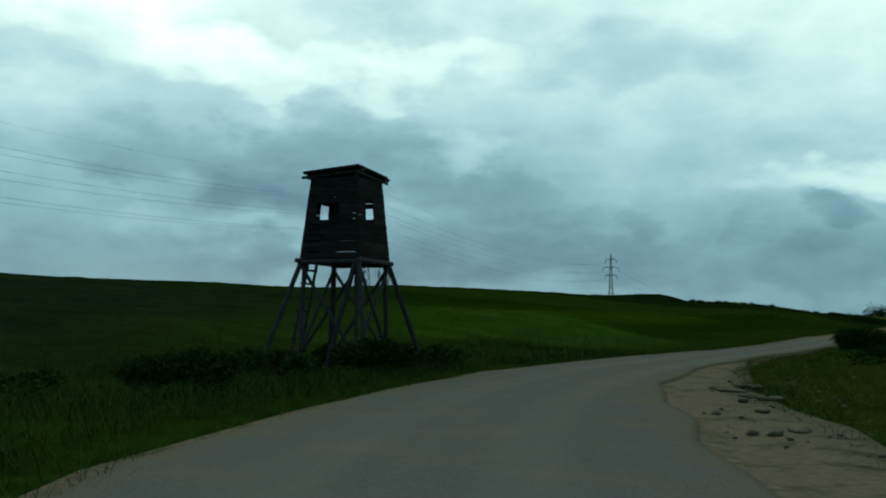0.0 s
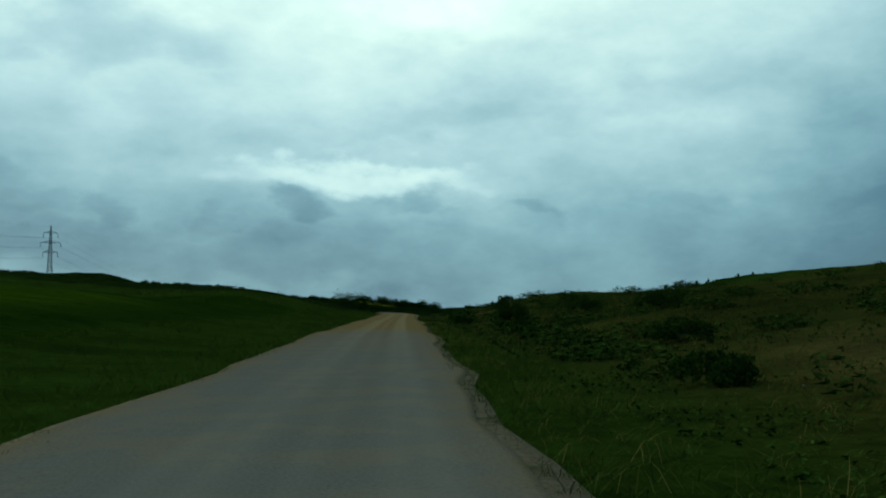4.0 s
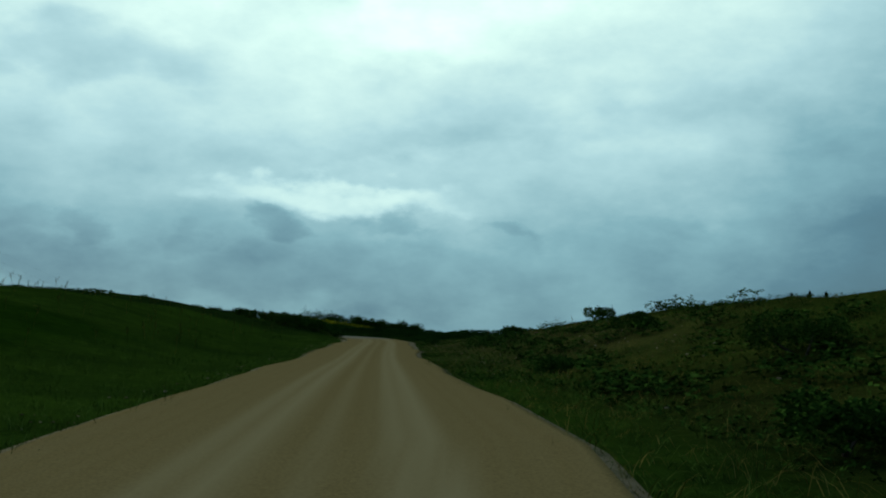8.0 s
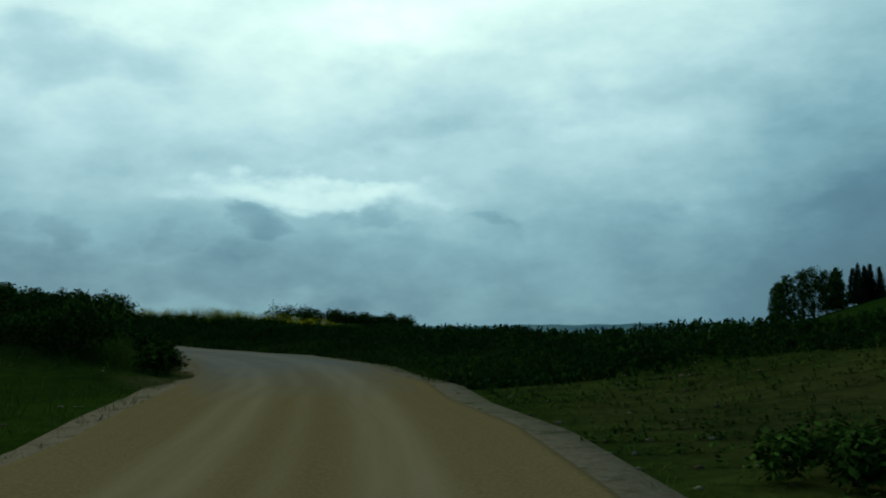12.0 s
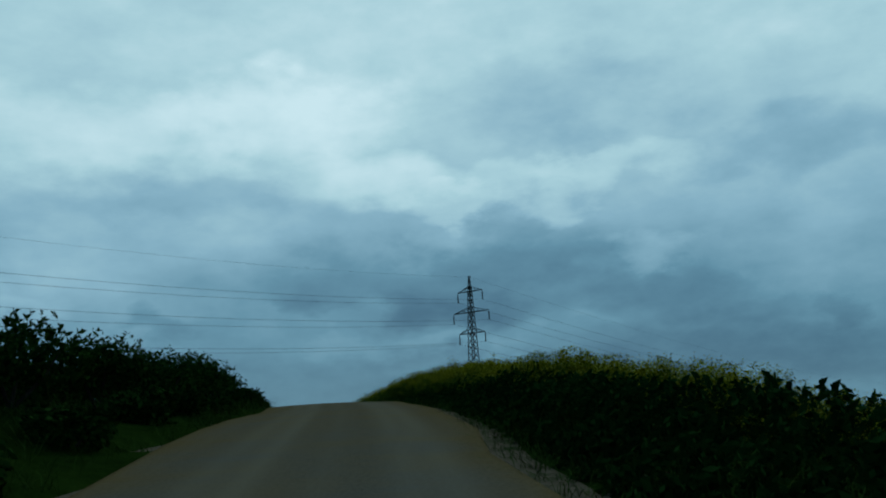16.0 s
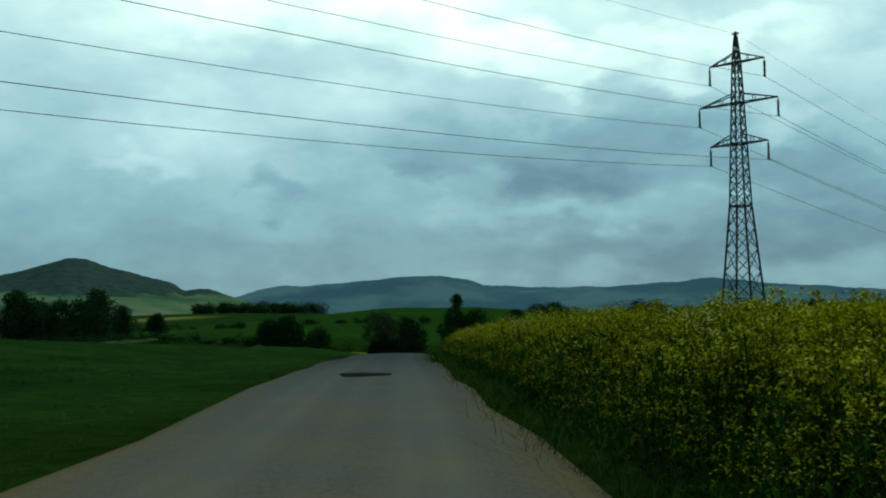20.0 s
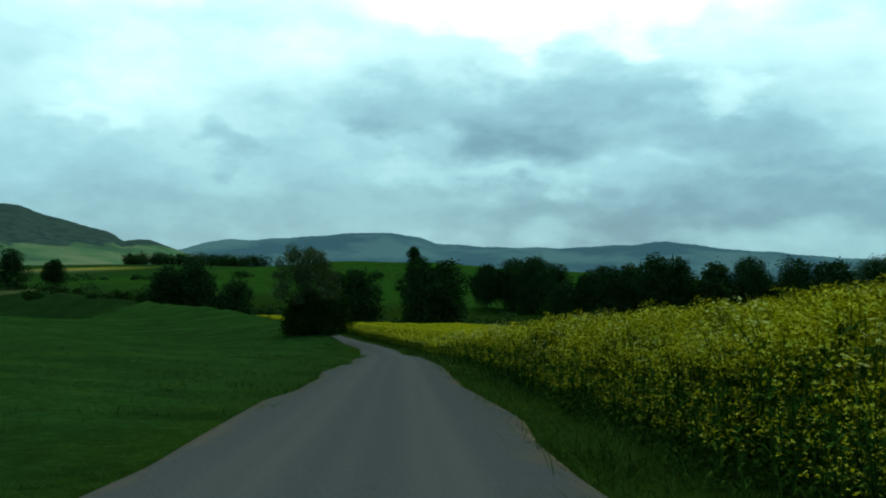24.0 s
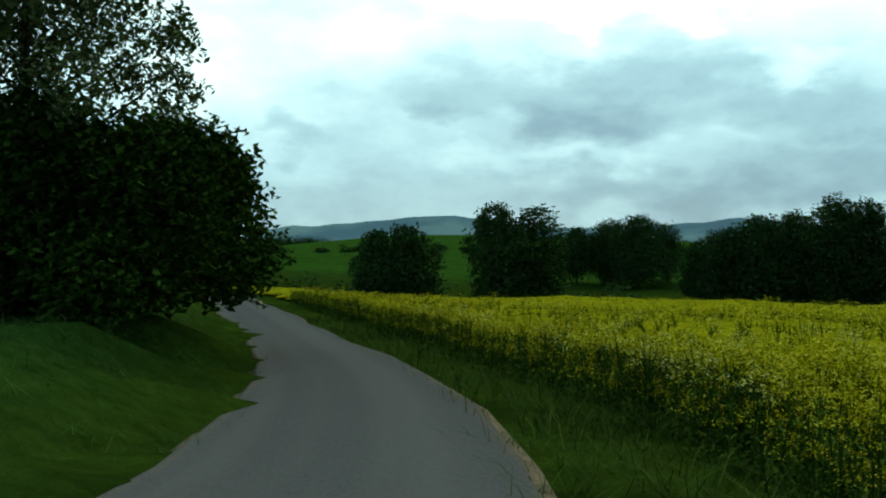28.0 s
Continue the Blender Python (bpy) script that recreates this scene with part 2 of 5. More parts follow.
def road_material():
    m, nt, b = material("worn_asphalt_and_dust", 0.88)
    a = attr_node(nt, "dust")
    fine = noise_node(nt, 30.0, 6, 0.7)
    blot = noise_node(nt, 0.7, 6, 0.65)
    asphalt = ramp_node(nt, fine, [(0.3, (0.085, 0.083, 0.072)), (0.7, (0.165, 0.158, 0.138))])
    asphalt = mix_node(nt, ramp_node(nt, blot, [(0.45, (0, 0, 0)), (0.62, (0.28, 0.28, 0.28))]), asphalt, (0.195, 0.168, 0.125))
    fresh = attr_node(nt, "fresh").outputs["Fac"]
    dirt = ramp_node(nt, fine, [(0.25, (0.095, 0.064, 0.026)), (0.75, (0.215, 0.152, 0.068))])
    tracks = attr_node(nt, "rut").outputs["Fac"]
    worn = nt.nodes.new("ShaderNodeMath")
    worn.operation = "MULTIPLY"
    nt.links.new(tracks, worn.inputs[0])
    worn.inputs[1].default_value = 0.42
    asphalt = mix_node(nt, worn.outputs[0], asphalt, (0.20, 0.188, 0.158))
    newer = ramp_node(nt, fine, [(0.3, (0.052, 0.053, 0.052)), (0.7, (0.098, 0.099, 0.095))])
    newer = mix_node(nt, worn.outputs[0], newer, (0.125, 0.122, 0.112))
    asphalt = mix_node(nt, fresh, asphalt, newer)
    dirt = mix_node(nt, tracks, dirt, (0.225, 0.172, 0.095))
    edge = nt.nodes.new("ShaderNodeMath")
    edge.operation = "MULTIPLY_ADD"
    nt.links.new(blot, edge.inputs[0])
    edge.inputs[1].default_value = 0.5
    nt.links.new(a.outputs["Fac"], edge.inputs[2])
    k = ramp_node(nt, edge.outputs[0], [(0.42, (0, 0, 0)), (0.85, (1, 1, 1))])
    nt.links.new(mix_node(nt, k, asphalt, dirt), b.inputs["Base Color"])
    bump_node(nt, b, fine, 0.3, 0.008)
    return m


def gravel_material():
    m, nt, b = material("gravel_shoulder", 0.95)
    fine = noise_node(nt, 9.0, 9, 0.8)
    col = ramp_node(nt, fine, [(0.3, (0.105, 0.080, 0.050)), (0.72, (0.265, 0.205, 0.135))])
    weeds = ramp_node(nt, noise_node(nt, 1.3, 6, 0.7), [(0.52, (0, 0, 0)), (0.66, (0.8, 0.8, 0.8))])
    nt.links.new(mix_node(nt, weeds, col, (0.05, 0.065, 0.025)), b.inputs["Base Color"])
    bump_node(nt, b, fine, 0.8, 0.03)
    return m


def plain_noise_material(name, dark, light, scale, rough=0.8, metal=0.0):
    m, nt, b = material(name, rough, metal)
    nt.links.new(ramp_node(nt, noise_node(nt, scale, 6), [(0.3, dark), (0.7, light)]), b.inputs["Base Color"])
    return m


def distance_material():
    """Far hills: woods and fields, with blue haze painted into their colour and a faint glow."""
    m, nt, b = material("hazed_far_hills", 1.0)
    # blue of kilometres of moist air put straight into the base colour
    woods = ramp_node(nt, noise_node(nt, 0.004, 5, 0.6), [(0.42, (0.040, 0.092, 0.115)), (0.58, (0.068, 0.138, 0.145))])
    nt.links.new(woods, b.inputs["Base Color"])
    # same colour glows a little, standing in for haze
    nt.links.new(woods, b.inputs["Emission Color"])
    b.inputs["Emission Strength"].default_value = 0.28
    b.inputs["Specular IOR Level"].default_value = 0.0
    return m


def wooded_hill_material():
    """The nearer far hill: dark wood on its top, pastures and hedges on its flank, light haze put in as a glow."""
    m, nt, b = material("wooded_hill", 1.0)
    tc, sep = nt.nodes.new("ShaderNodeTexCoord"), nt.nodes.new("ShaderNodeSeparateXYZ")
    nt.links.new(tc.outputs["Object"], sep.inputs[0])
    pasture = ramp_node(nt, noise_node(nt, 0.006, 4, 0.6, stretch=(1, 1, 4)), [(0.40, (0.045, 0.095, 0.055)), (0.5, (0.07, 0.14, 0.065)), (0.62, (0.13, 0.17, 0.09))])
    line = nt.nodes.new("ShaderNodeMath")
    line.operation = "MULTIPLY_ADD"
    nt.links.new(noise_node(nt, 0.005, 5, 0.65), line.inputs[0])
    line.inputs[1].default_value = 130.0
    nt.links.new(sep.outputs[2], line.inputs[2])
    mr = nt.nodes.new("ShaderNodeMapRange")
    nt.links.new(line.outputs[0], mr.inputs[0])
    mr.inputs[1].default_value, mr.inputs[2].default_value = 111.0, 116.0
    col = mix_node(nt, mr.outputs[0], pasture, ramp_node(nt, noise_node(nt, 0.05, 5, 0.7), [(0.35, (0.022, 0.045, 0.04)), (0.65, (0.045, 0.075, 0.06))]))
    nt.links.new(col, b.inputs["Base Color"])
    # faint glow of the hill's own colour, in place of haze
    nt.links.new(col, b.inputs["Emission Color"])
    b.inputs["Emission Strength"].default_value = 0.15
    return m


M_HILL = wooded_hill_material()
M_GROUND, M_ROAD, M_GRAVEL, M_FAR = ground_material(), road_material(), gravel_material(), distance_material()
M_GRASS = leaf_material("tall_grass", (0.022, 0.048, 0.008), (0.042, 0.084, 0.013), (0.082, 0.118, 0.026))
M_MEADOW = leaf_material("meadow_grass", (0.022, 0.058, 0.012), (0.036, 0.085, 0.018), (0.065, 0.115, 0.03))
M_DRY = leaf_material("dry_grass", (0.05, 0.05, 0.010), (0.12, 0.095, 0.022), (0.24, 0.17, 0.05))
M_BUSH = leaf_material("bush_leaves", (0.016, 0.038, 0.007), (0.032, 0.072, 0.012), (0.06, 0.115, 0.02))
M_TREE = leaf_material("tree_leaves", (0.022, 0.052, 0.016), (0.042, 0.090, 0.026), (0.07, 0.13, 0.035))
M_PALE = leaf_material("pale_tree_leaves", (0.055, 0.082, 0.028), (0.105, 0.137, 0.050), (0.18, 0.205, 0.10))
M_FIR = leaf_material("fir_needles", (0.006, 0.014, 0.008), (0.012, 0.025, 0.012), (0.02, 0.036, 0.016))
M_STEM = leaf_material("rape_stems", (0.028, 0.07, 0.010), (0.055, 0.115, 0.015), (0.095, 0.155, 0.025))
M_FLOWER = leaf_material("rape_flowers", (0.22, 0.20, 0.003), (0.43, 0.39, 0.006), (0.66, 0.63, 0.08))
M_CANOPY = plain_noise_material("rape_canopy", (0.045, 0.072, 0.006), (0.31, 0.28, 0.006), 2.2, 0.9)
M_BARK = wood_material("bark", (0.03, 0.025, 0.02), (0.09, 0.075, 0.06))
M_BOARD = wood_material("weathered_boards", (0.022, 0.019, 0.016), (0.075, 0.066, 0.056), stretch=(0.1, 0.1, 1))
M_POLE = wood_material("grey_poles", (0.05, 0.045, 0.04), (0.14, 0.13, 0.115))
M_FELT = plain_noise_material("roof_felt", (0.015, 0.015, 0.016), (0.04, 0.04, 0.04), 8.0)
M_STEEL = plain_noise_material("galvanised_steel", (0.05, 0.055, 0.055), (0.10, 0.105, 0.105), 3.0, 0.6, 0.3)
M_INSUL = plain_noise_material("brown_insulator", (0.02, 0.015, 0.012), (0.05, 0.035, 0.03), 5.0, 0.4)
M_WIRE = plain_noise_material("aluminium_wire", (0.05, 0.055, 0.06), (0.09, 0.095, 0.1), 2.0, 0.6, 0.3)
M_STONE = plain_noise_material("limestone", (0.10, 0.08, 0.05), (0.235, 0.195, 0.135), 6.0, 0.9)


# ---- mesh helpers ----
def mesh_object(name, bm, mat, parent=None, label=""):
    me = bpy.data.meshes.new(name)
    bm.to_mesh(me)
    bm.free()
    me.materials.append(mat)
    ob = new(name, me)
    ob.parent = parent
    if label:
        ob["label"] = label
    return ob


part = mesh_object


def arrays_object(name, verts, tris, mats, idx=None, parent=None, smooth=False):
    """One mesh out of arrays of vertices and triangles."""
    me = bpy.data.meshes.new(name)
    verts, tris = np.asarray(verts, np.float32), np.asarray(tris, np.int32)
    me.vertices.add(len(verts))
    me.vertices.foreach_set("co", verts.ravel())
    me.loops.add(len(tris) * 3)
    me.loops.foreach_set("vertex_index", tris.ravel())
    me.polygons.add(len(tris))
    me.polygons.foreach_set("loop_start", np.arange(len(tris), dtype=np.int32) * 3)
    for m in mats:
        me.materials.append(m)
    if idx is not None:
        me.polygons.foreach_set("material_index", np.asarray(idx, np.int32))
    if smooth:
        me.polygons.foreach_set("use_smooth", np.ones(len(tris), bool))
    me.update(calc_edges=True)
    me.validate()
    ob = new(name, me)
    ob.parent = parent
    return ob


def spread(template, places, turns, scales, leans=None):
    """Copies of a small template (vertices, triangles, material numbers) at many places, as arrays."""
    tv, tf, tm = template
    n, c, s = len(places), np.cos(turns)[:, None], np.sin(turns)[:, None]
    sc = np.asarray(scales)
    sc = np.stack([sc, sc, sc], 1) if sc.ndim == 1 else sc
    x, y, z = tv[None, :, 0] * sc[:, :1], tv[None, :, 1] * sc[:, 1:2], tv[None, :, 2] * sc[:, 2:]
    v = np.stack([x * c - y * s, x * s + y * c, z + 0 * x], -1)
    if leans is not None:
        v[..., :2] += z[..., None] * leans[:, None, :]
    v += np.asarray(places)[:, None, :]
    f = tf[None] + (np.arange(n) * len(tv))[:, None, None]
    return v.reshape(-1, 3), f.reshape(-1, 3), np.tile(tm, n)


def joined(pieces):
    vs, fs, ms, base = [], [], [], 0
    for v, f, m in pieces:
        vs.append(v), fs.append(f + base), ms.append(m)
        base += len(v)
    return np.concatenate(vs), np.concatenate(fs), np.concatenate(ms)


def beam(bm, a, b, w, d=None, sides=4, taper=1.0):
    """A bar or pole from a to b."""
    a, b = Vector(a), Vector(b)
    d = d or w
    q = (b - a).to_track_quat("Z", "Y").to_matrix()
    rings = []
    for p, k in ((a, 1.0), (b, taper)):
        ring = []
        for i in range(sides):
            an = 2 * math.pi * (i + 0.5) / sides
            r = 0.7071 if sides == 4 else 0.5
            ring.append(bm.verts.new(p + q @ Vector((math.cos(an) * w * r * k, math.sin(an) * d * r * k, 0))))
        rings.append(ring)
    for i in range(sides):
        j = (i + 1) % sides
        bm.faces.new((rings[0][i], rings[0][j], rings[1][j], rings[1][i]))
    bm.faces.new(rings[0][::-1]), bm.faces.new(rings[1])
    return bm


def tube(bm, pts, r0, r1=None, sides=6):
    """One closed tube along the points."""
    r1 = r0 if r1 is None else r1
    pts, rings = [Vector(p) for p in pts], []
    for i, p in enumerate(pts):
        way = pts[min(i + 1, len(pts) - 1)] - pts[max(i - 1, 0)]
        q = way.to_track_quat("Z", "Y").to_matrix()
        r = r0 + (r1 - r0) * i / (len(pts) - 1)
        rings.append([bm.verts.new(p + q @ Vector((math.cos(2 * math.pi * k / sides) * r, math.sin(2 * math.pi * k / sides) * r, 0))) for k in range(sides)])
    for a, c in zip(rings, rings[1:]):
        for k in range(sides):
            bm.faces.new((a[k], a[(k + 1) % sides], c[(k + 1) % sides], c[k]))
    bm.faces.new(rings[0][::-1]), bm.faces.new(rings[-1])
    return bm


def smooth01(x):
    x = np.clip(x, 0, 1)
    return x * x * (3 - 2 * x)


# ---- the lie of the land ----
EYE_H = 1.25
ROAD_T = np.array([row[0] for row in PATH])
_p = np.array([row[1] for row in PATH])
_tt = np.arange(0, 28.01, 0.05)
_line = np.stack([np.interp(_tt, ROAD_T, _p[:, k]) for k in range(3)], 1)
for k in range(3):
    _pad = np.pad(_line[:, k], 6, mode="reflect", reflect_type="odd")
    _line[:, k] = np.convolve(_pad, np.ones(13) / 13, "valid")
_line[:, 2] -= EYE_H
# before the start and on past the end, bending left and then right
_back = np.stack([-0.03 * np.arange(60, 0, -1.0), -np.arange(60, 0, -1.0), -0.05 - 0.004 * np.arange(60, 0, -1.0)], 1)
_ahead, _h, _q = [], 21.5 * DEG, _line[-1].copy()
for i in range(260):
    _h += (0.1 if i < 10 else 0.9 if i < 22 else (0.2 if 45 < i < 110 else 0.0)) * DEG
    slope = -0.055 * max(0.0, 1 - i / 25) - 0.002
    _q = _q + np.array([-math.sin(_h), math.cos(_h), slope])
    _ahead.append(_q)
ROAD = np.concatenate([_back, _line, np.array(_ahead)])
ROAD_TIME = np.concatenate([np.arange(-60, 0) / 14.0, _tt, 28 + np.arange(1, 261) / 17.6])
_tan = np.gradient(ROAD[:, :2], axis=0)
_tan /= np.linalg.norm(_tan, axis=1)[:, None]
ROAD_RIGHT = np.stack([_tan[:, 1], -_tan[:, 0]], 1)
ROAD_GRADE = np.gradient(ROAD[:, 2]) / np.linalg.norm(np.gradient(ROAD[:, :2], axis=0), axis=1)
LEFT_EDGE = np.interp(ROAD_TIME, [0, 2.4, 4, 9, 12, 14, 16.5, 18.2, 20, 21, 25, 27, 28, 28.7, 29.6, 31], [2.8, 3.5, 3.6, 3.4, 3.7, 2.1, 2.8, 2.7, 3.2, 2.6, 2.6, 2.4, 2.0, 1.65, 1.2, 1.7])
RIGHT_EDGE = np.interp(ROAD_TIME, [0, 1.1, 1.7, 2.4, 4, 6, 8.8, 11.8, 14.7, 16.3, 18, 19.5, 20.7, 24.7, 25.7, 28],
                       [2.4, 2.1, 1.45, 1.2, 1.1, 1.5, 2.2, 1.6, 1.6, 1.3, 1.5, 1.7, 1.2, 1.7, 1.5, 1.15])

HILLS = [
    -0.05, 0.42, 1.22, 0.37, 3.22, 1.81, -0.96, 2.01, -0.17, -4.35,
    0.72, 1.4, 5.79, -11.14, -7.06, 3.05, -0.78, -5.45, 0.37, -6.19,
    -0.35, -5.17, 4.11, 5.72, 8.54, -4.98, 3.73, 3.74, -1.77, -10.01,
    -5.25, 1.76, -7.26, -2.56, 7.08, 3.65, -6.45, -8.54, 3.29, -5.12,
    -5.5, 5.63, 6.51, -1.03, -18.4, 4.42, 16.13, -0.21, 5.36, -2.13,
    -2.4, -4.25, -0.06, 17.44, -2.04, -11.39, -1.33, -2.19, -2.84, -4.26,
    -0.7, -4.71, -8.33, -1.99, 2.6, 4.33, 1.5, -0.05, -0.77, -1.46]
# small rises beside the lane, on a finer grid
RISES = [
    -0.47, -0.6, -0.21, -0.15, -0.11, -0.43, -0.32,
    -0.88, -1.21, -0.49, 0.63, 0.86, -0.34, -0.05,
    1.3, 1.09, -0.47, 0.68, 0.63, -2.23, 3.65,
    1.09, 0.92, -0.22, 0.41, 3.26, -6.7, 7.01,
    -0.31, -0.08, 1.53, -0.62, 7.26, -5.84, 0.3,
    -0.78, -0.84, 0.02, -2.95, 2.82, -0.5, -1.63,
    0.36, -0.04, -0.31, -1.38, -0.13, 0.19, -0.1,
    0.46, 0.74, 1.68, 0.53, 0.03, 0.03, 0.18,
    -1.13, -0.85, 1.22, 0.82, 0.11, 0.01, 0.07,
    -0.77, -1.01, -0.19, 0.15, -0, 0, 0,
    -0.12, -0.24, -0.13, -0.01, -0, -0, -0.04]
EX, EY, ES = np.arange(20, 212, 19.0), np.arange(160, 270, 18.0), 17.0
HX, HY, HS = np.linspace(-200, 310, 7), np.linspace(-60, 700, 10), 72.0


def near_road(x, y):
    """For each place: the nearest station of the road and the distance to its right."""
    best = np.zeros(len(x), int)
    for i in range(0, len(x), 20000):
        d = (x[i : i + 20000, None] - ROAD[None, ::3, 0]) ** 2 + (y[i : i + 20000, None] - ROAD[None, ::3, 1]) ** 2
        best[i : i + 20000] = d.argmin(1) * 3
    side = (x - ROAD[best, 0]) * ROAD_RIGHT[best, 0] + (y - ROAD[best, 1]) * ROAD_RIGHT[best, 1]
    dist = np.hypot(x - ROAD[best, 0], y - ROAD[best, 1])
    return best, np.where(side > 0, dist, -dist)


def open_land(x, y):
    z = np.full(len(x), 4.0)
    amps = np.array(HILLS).reshape(7, 10)
    for i, cx in enumerate(HX):
        for j, cy in enumerate(HY):
            z += amps[i, j] * np.exp(-((x - cx) ** 2 + (y - cy) ** 2) / (2 * HS * HS))
    z -= 5.5 * smooth01((x - 84) / 28) * smooth01((y - 275) / 50) * smooth01((760 - y) / 200)
    near = (x > -60) & (x < 290) & (y > 80) & (y < 350)
    fine = np.array(RISES).reshape(len(EX), len(EY))
    for i, cx in enumerate(EX):
        for j, cy in enumerate(EY):
            z[near] += fine[i, j] * np.exp(-((x[near] - cx) ** 2 + (y[near] - cy) ** 2) / (2 * ES * ES))
    # the green hill across the valley, with the lone tree
    valley = smooth01((y - 538 + 40 * smooth01((-20 - x) / 40)) / 50)
    z = z * (1 - valley) + (-5.0 + 5.5 * smooth01((-20 - x) / 130)) * valley
    z += 11.0 * np.exp(-(((x - 250) / 45) ** 2 + ((y - 519) / 40) ** 2))
    z += 10.0 * np.exp(-(((x - 272) / 45) ** 2 + ((y - 308) / 45) ** 2))
    z += 16.5 * np.exp(-(((x + 70) / np.where(x < -70, 150, 210)) ** 2 + ((y - 850) / 110) ** 2))
    z += 14.0 * np.exp(-(((x + 470) / 350) ** 2 + ((y - 1260) / 220) ** 2))
    z += 18.0 * np.exp(-(((x - 520) / 260) ** 2 + ((y - 1090) / 260) ** 2))
    return z


def ripple(x, y):
    return (0.10 * np.sin(x * 0.9 + 1.3 * np.sin(y * 0.31)) * np.sin(y * 0.77 + 0.6) + 0.35 * np.sin(x * 0.11 + 0.5) * np.sin(y * 0.093 + 1.1)
            + 0.06 * np.sin(x * 2.3 + y * 1.1) * np.sin(y * 1.9))


def land(x, y):
    """Height of the ground."""
    x, y = np.atleast_1d(np.asarray(x, float)), np.atleast_1d(np.asarray(y, float))
    k, side = near_road(x, y)
    out = np.maximum(side - RIGHT_EDGE[k], -side - LEFT_EDGE[k])
    w = smooth01((out - 1.5) / 16.0)
    along = np.clip(-(x - ROAD[k, 0]) * ROAD_RIGHT[k, 1] + (y - ROAD[k, 1]) * ROAD_RIGHT[k, 0], -3, 3)
    bank = np.where(side > 0, smooth01((out - 1.3) / 2.5), smooth01((out - 0.7) / 1.9)) * np.where(side > 0, np.interp(ROAD_TIME[k], [12, 13, 13.6, 14.2, 14.8, 15.4, 16.0, 16.6, 17.2, 17.8, 18.6, 20, 22, 25.5, 27.5, 29], [-0.05, 0.1, 0.25, 0.38, -0.13, 0.42, -0.0, 0.04, 0.13, 0.26, 0.32, 0.32, 0.3, 0.2, -0.5, -0.7]),
                                                   np.interp(ROAD_TIME[k], [13.0, 13.6, 14.2, 14.8, 15.4, 16.0, 16.6, 17.2, 17.8, 18.5, 27.6, 28.6, 30.5], [0.01, 1.2, 1.5, 1.45, 1.4, 1.0, 0.97, 0.62, 0.52, 0.02, 0.0, 1.2, 1.35]))
    swell = 0.45 * smooth01((out - 3.5) / 6) * (side > 0) * np.interp(ROAD_TIME[k], [16.0, 16.8, 18.5, 19.5], [0.0, 1.0, 1.0, 0.0]) * smooth01((60 - out) / 30)
    base = ROAD[k, 2] + along * ROAD_GRADE[k] - 0.075 + bank
    return swell + base * (1 - w) + (open_land(x, y) + ripple(x, y)) * w + ripple(x * 3, y * 3) * 0.25 * smooth01((out - 1.2) / 2)


def land_at(x, y):
    return float(land([x], [y])[0])


def grid_axis(lo, hi, fine_lo, fine_hi, step, grow):
    mid = list(np.arange(fine_lo, fine_hi, step))
    up, s = [fine_hi], step
    while up[-1] < hi:
        s *= grow
        up.append(up[-1] + s)
    down, s = [], step
    q = fine_lo
    while q > lo:
        s *= grow
        q -= s
        down.append(q)
    return np.array(down[::-1] + mid + up)


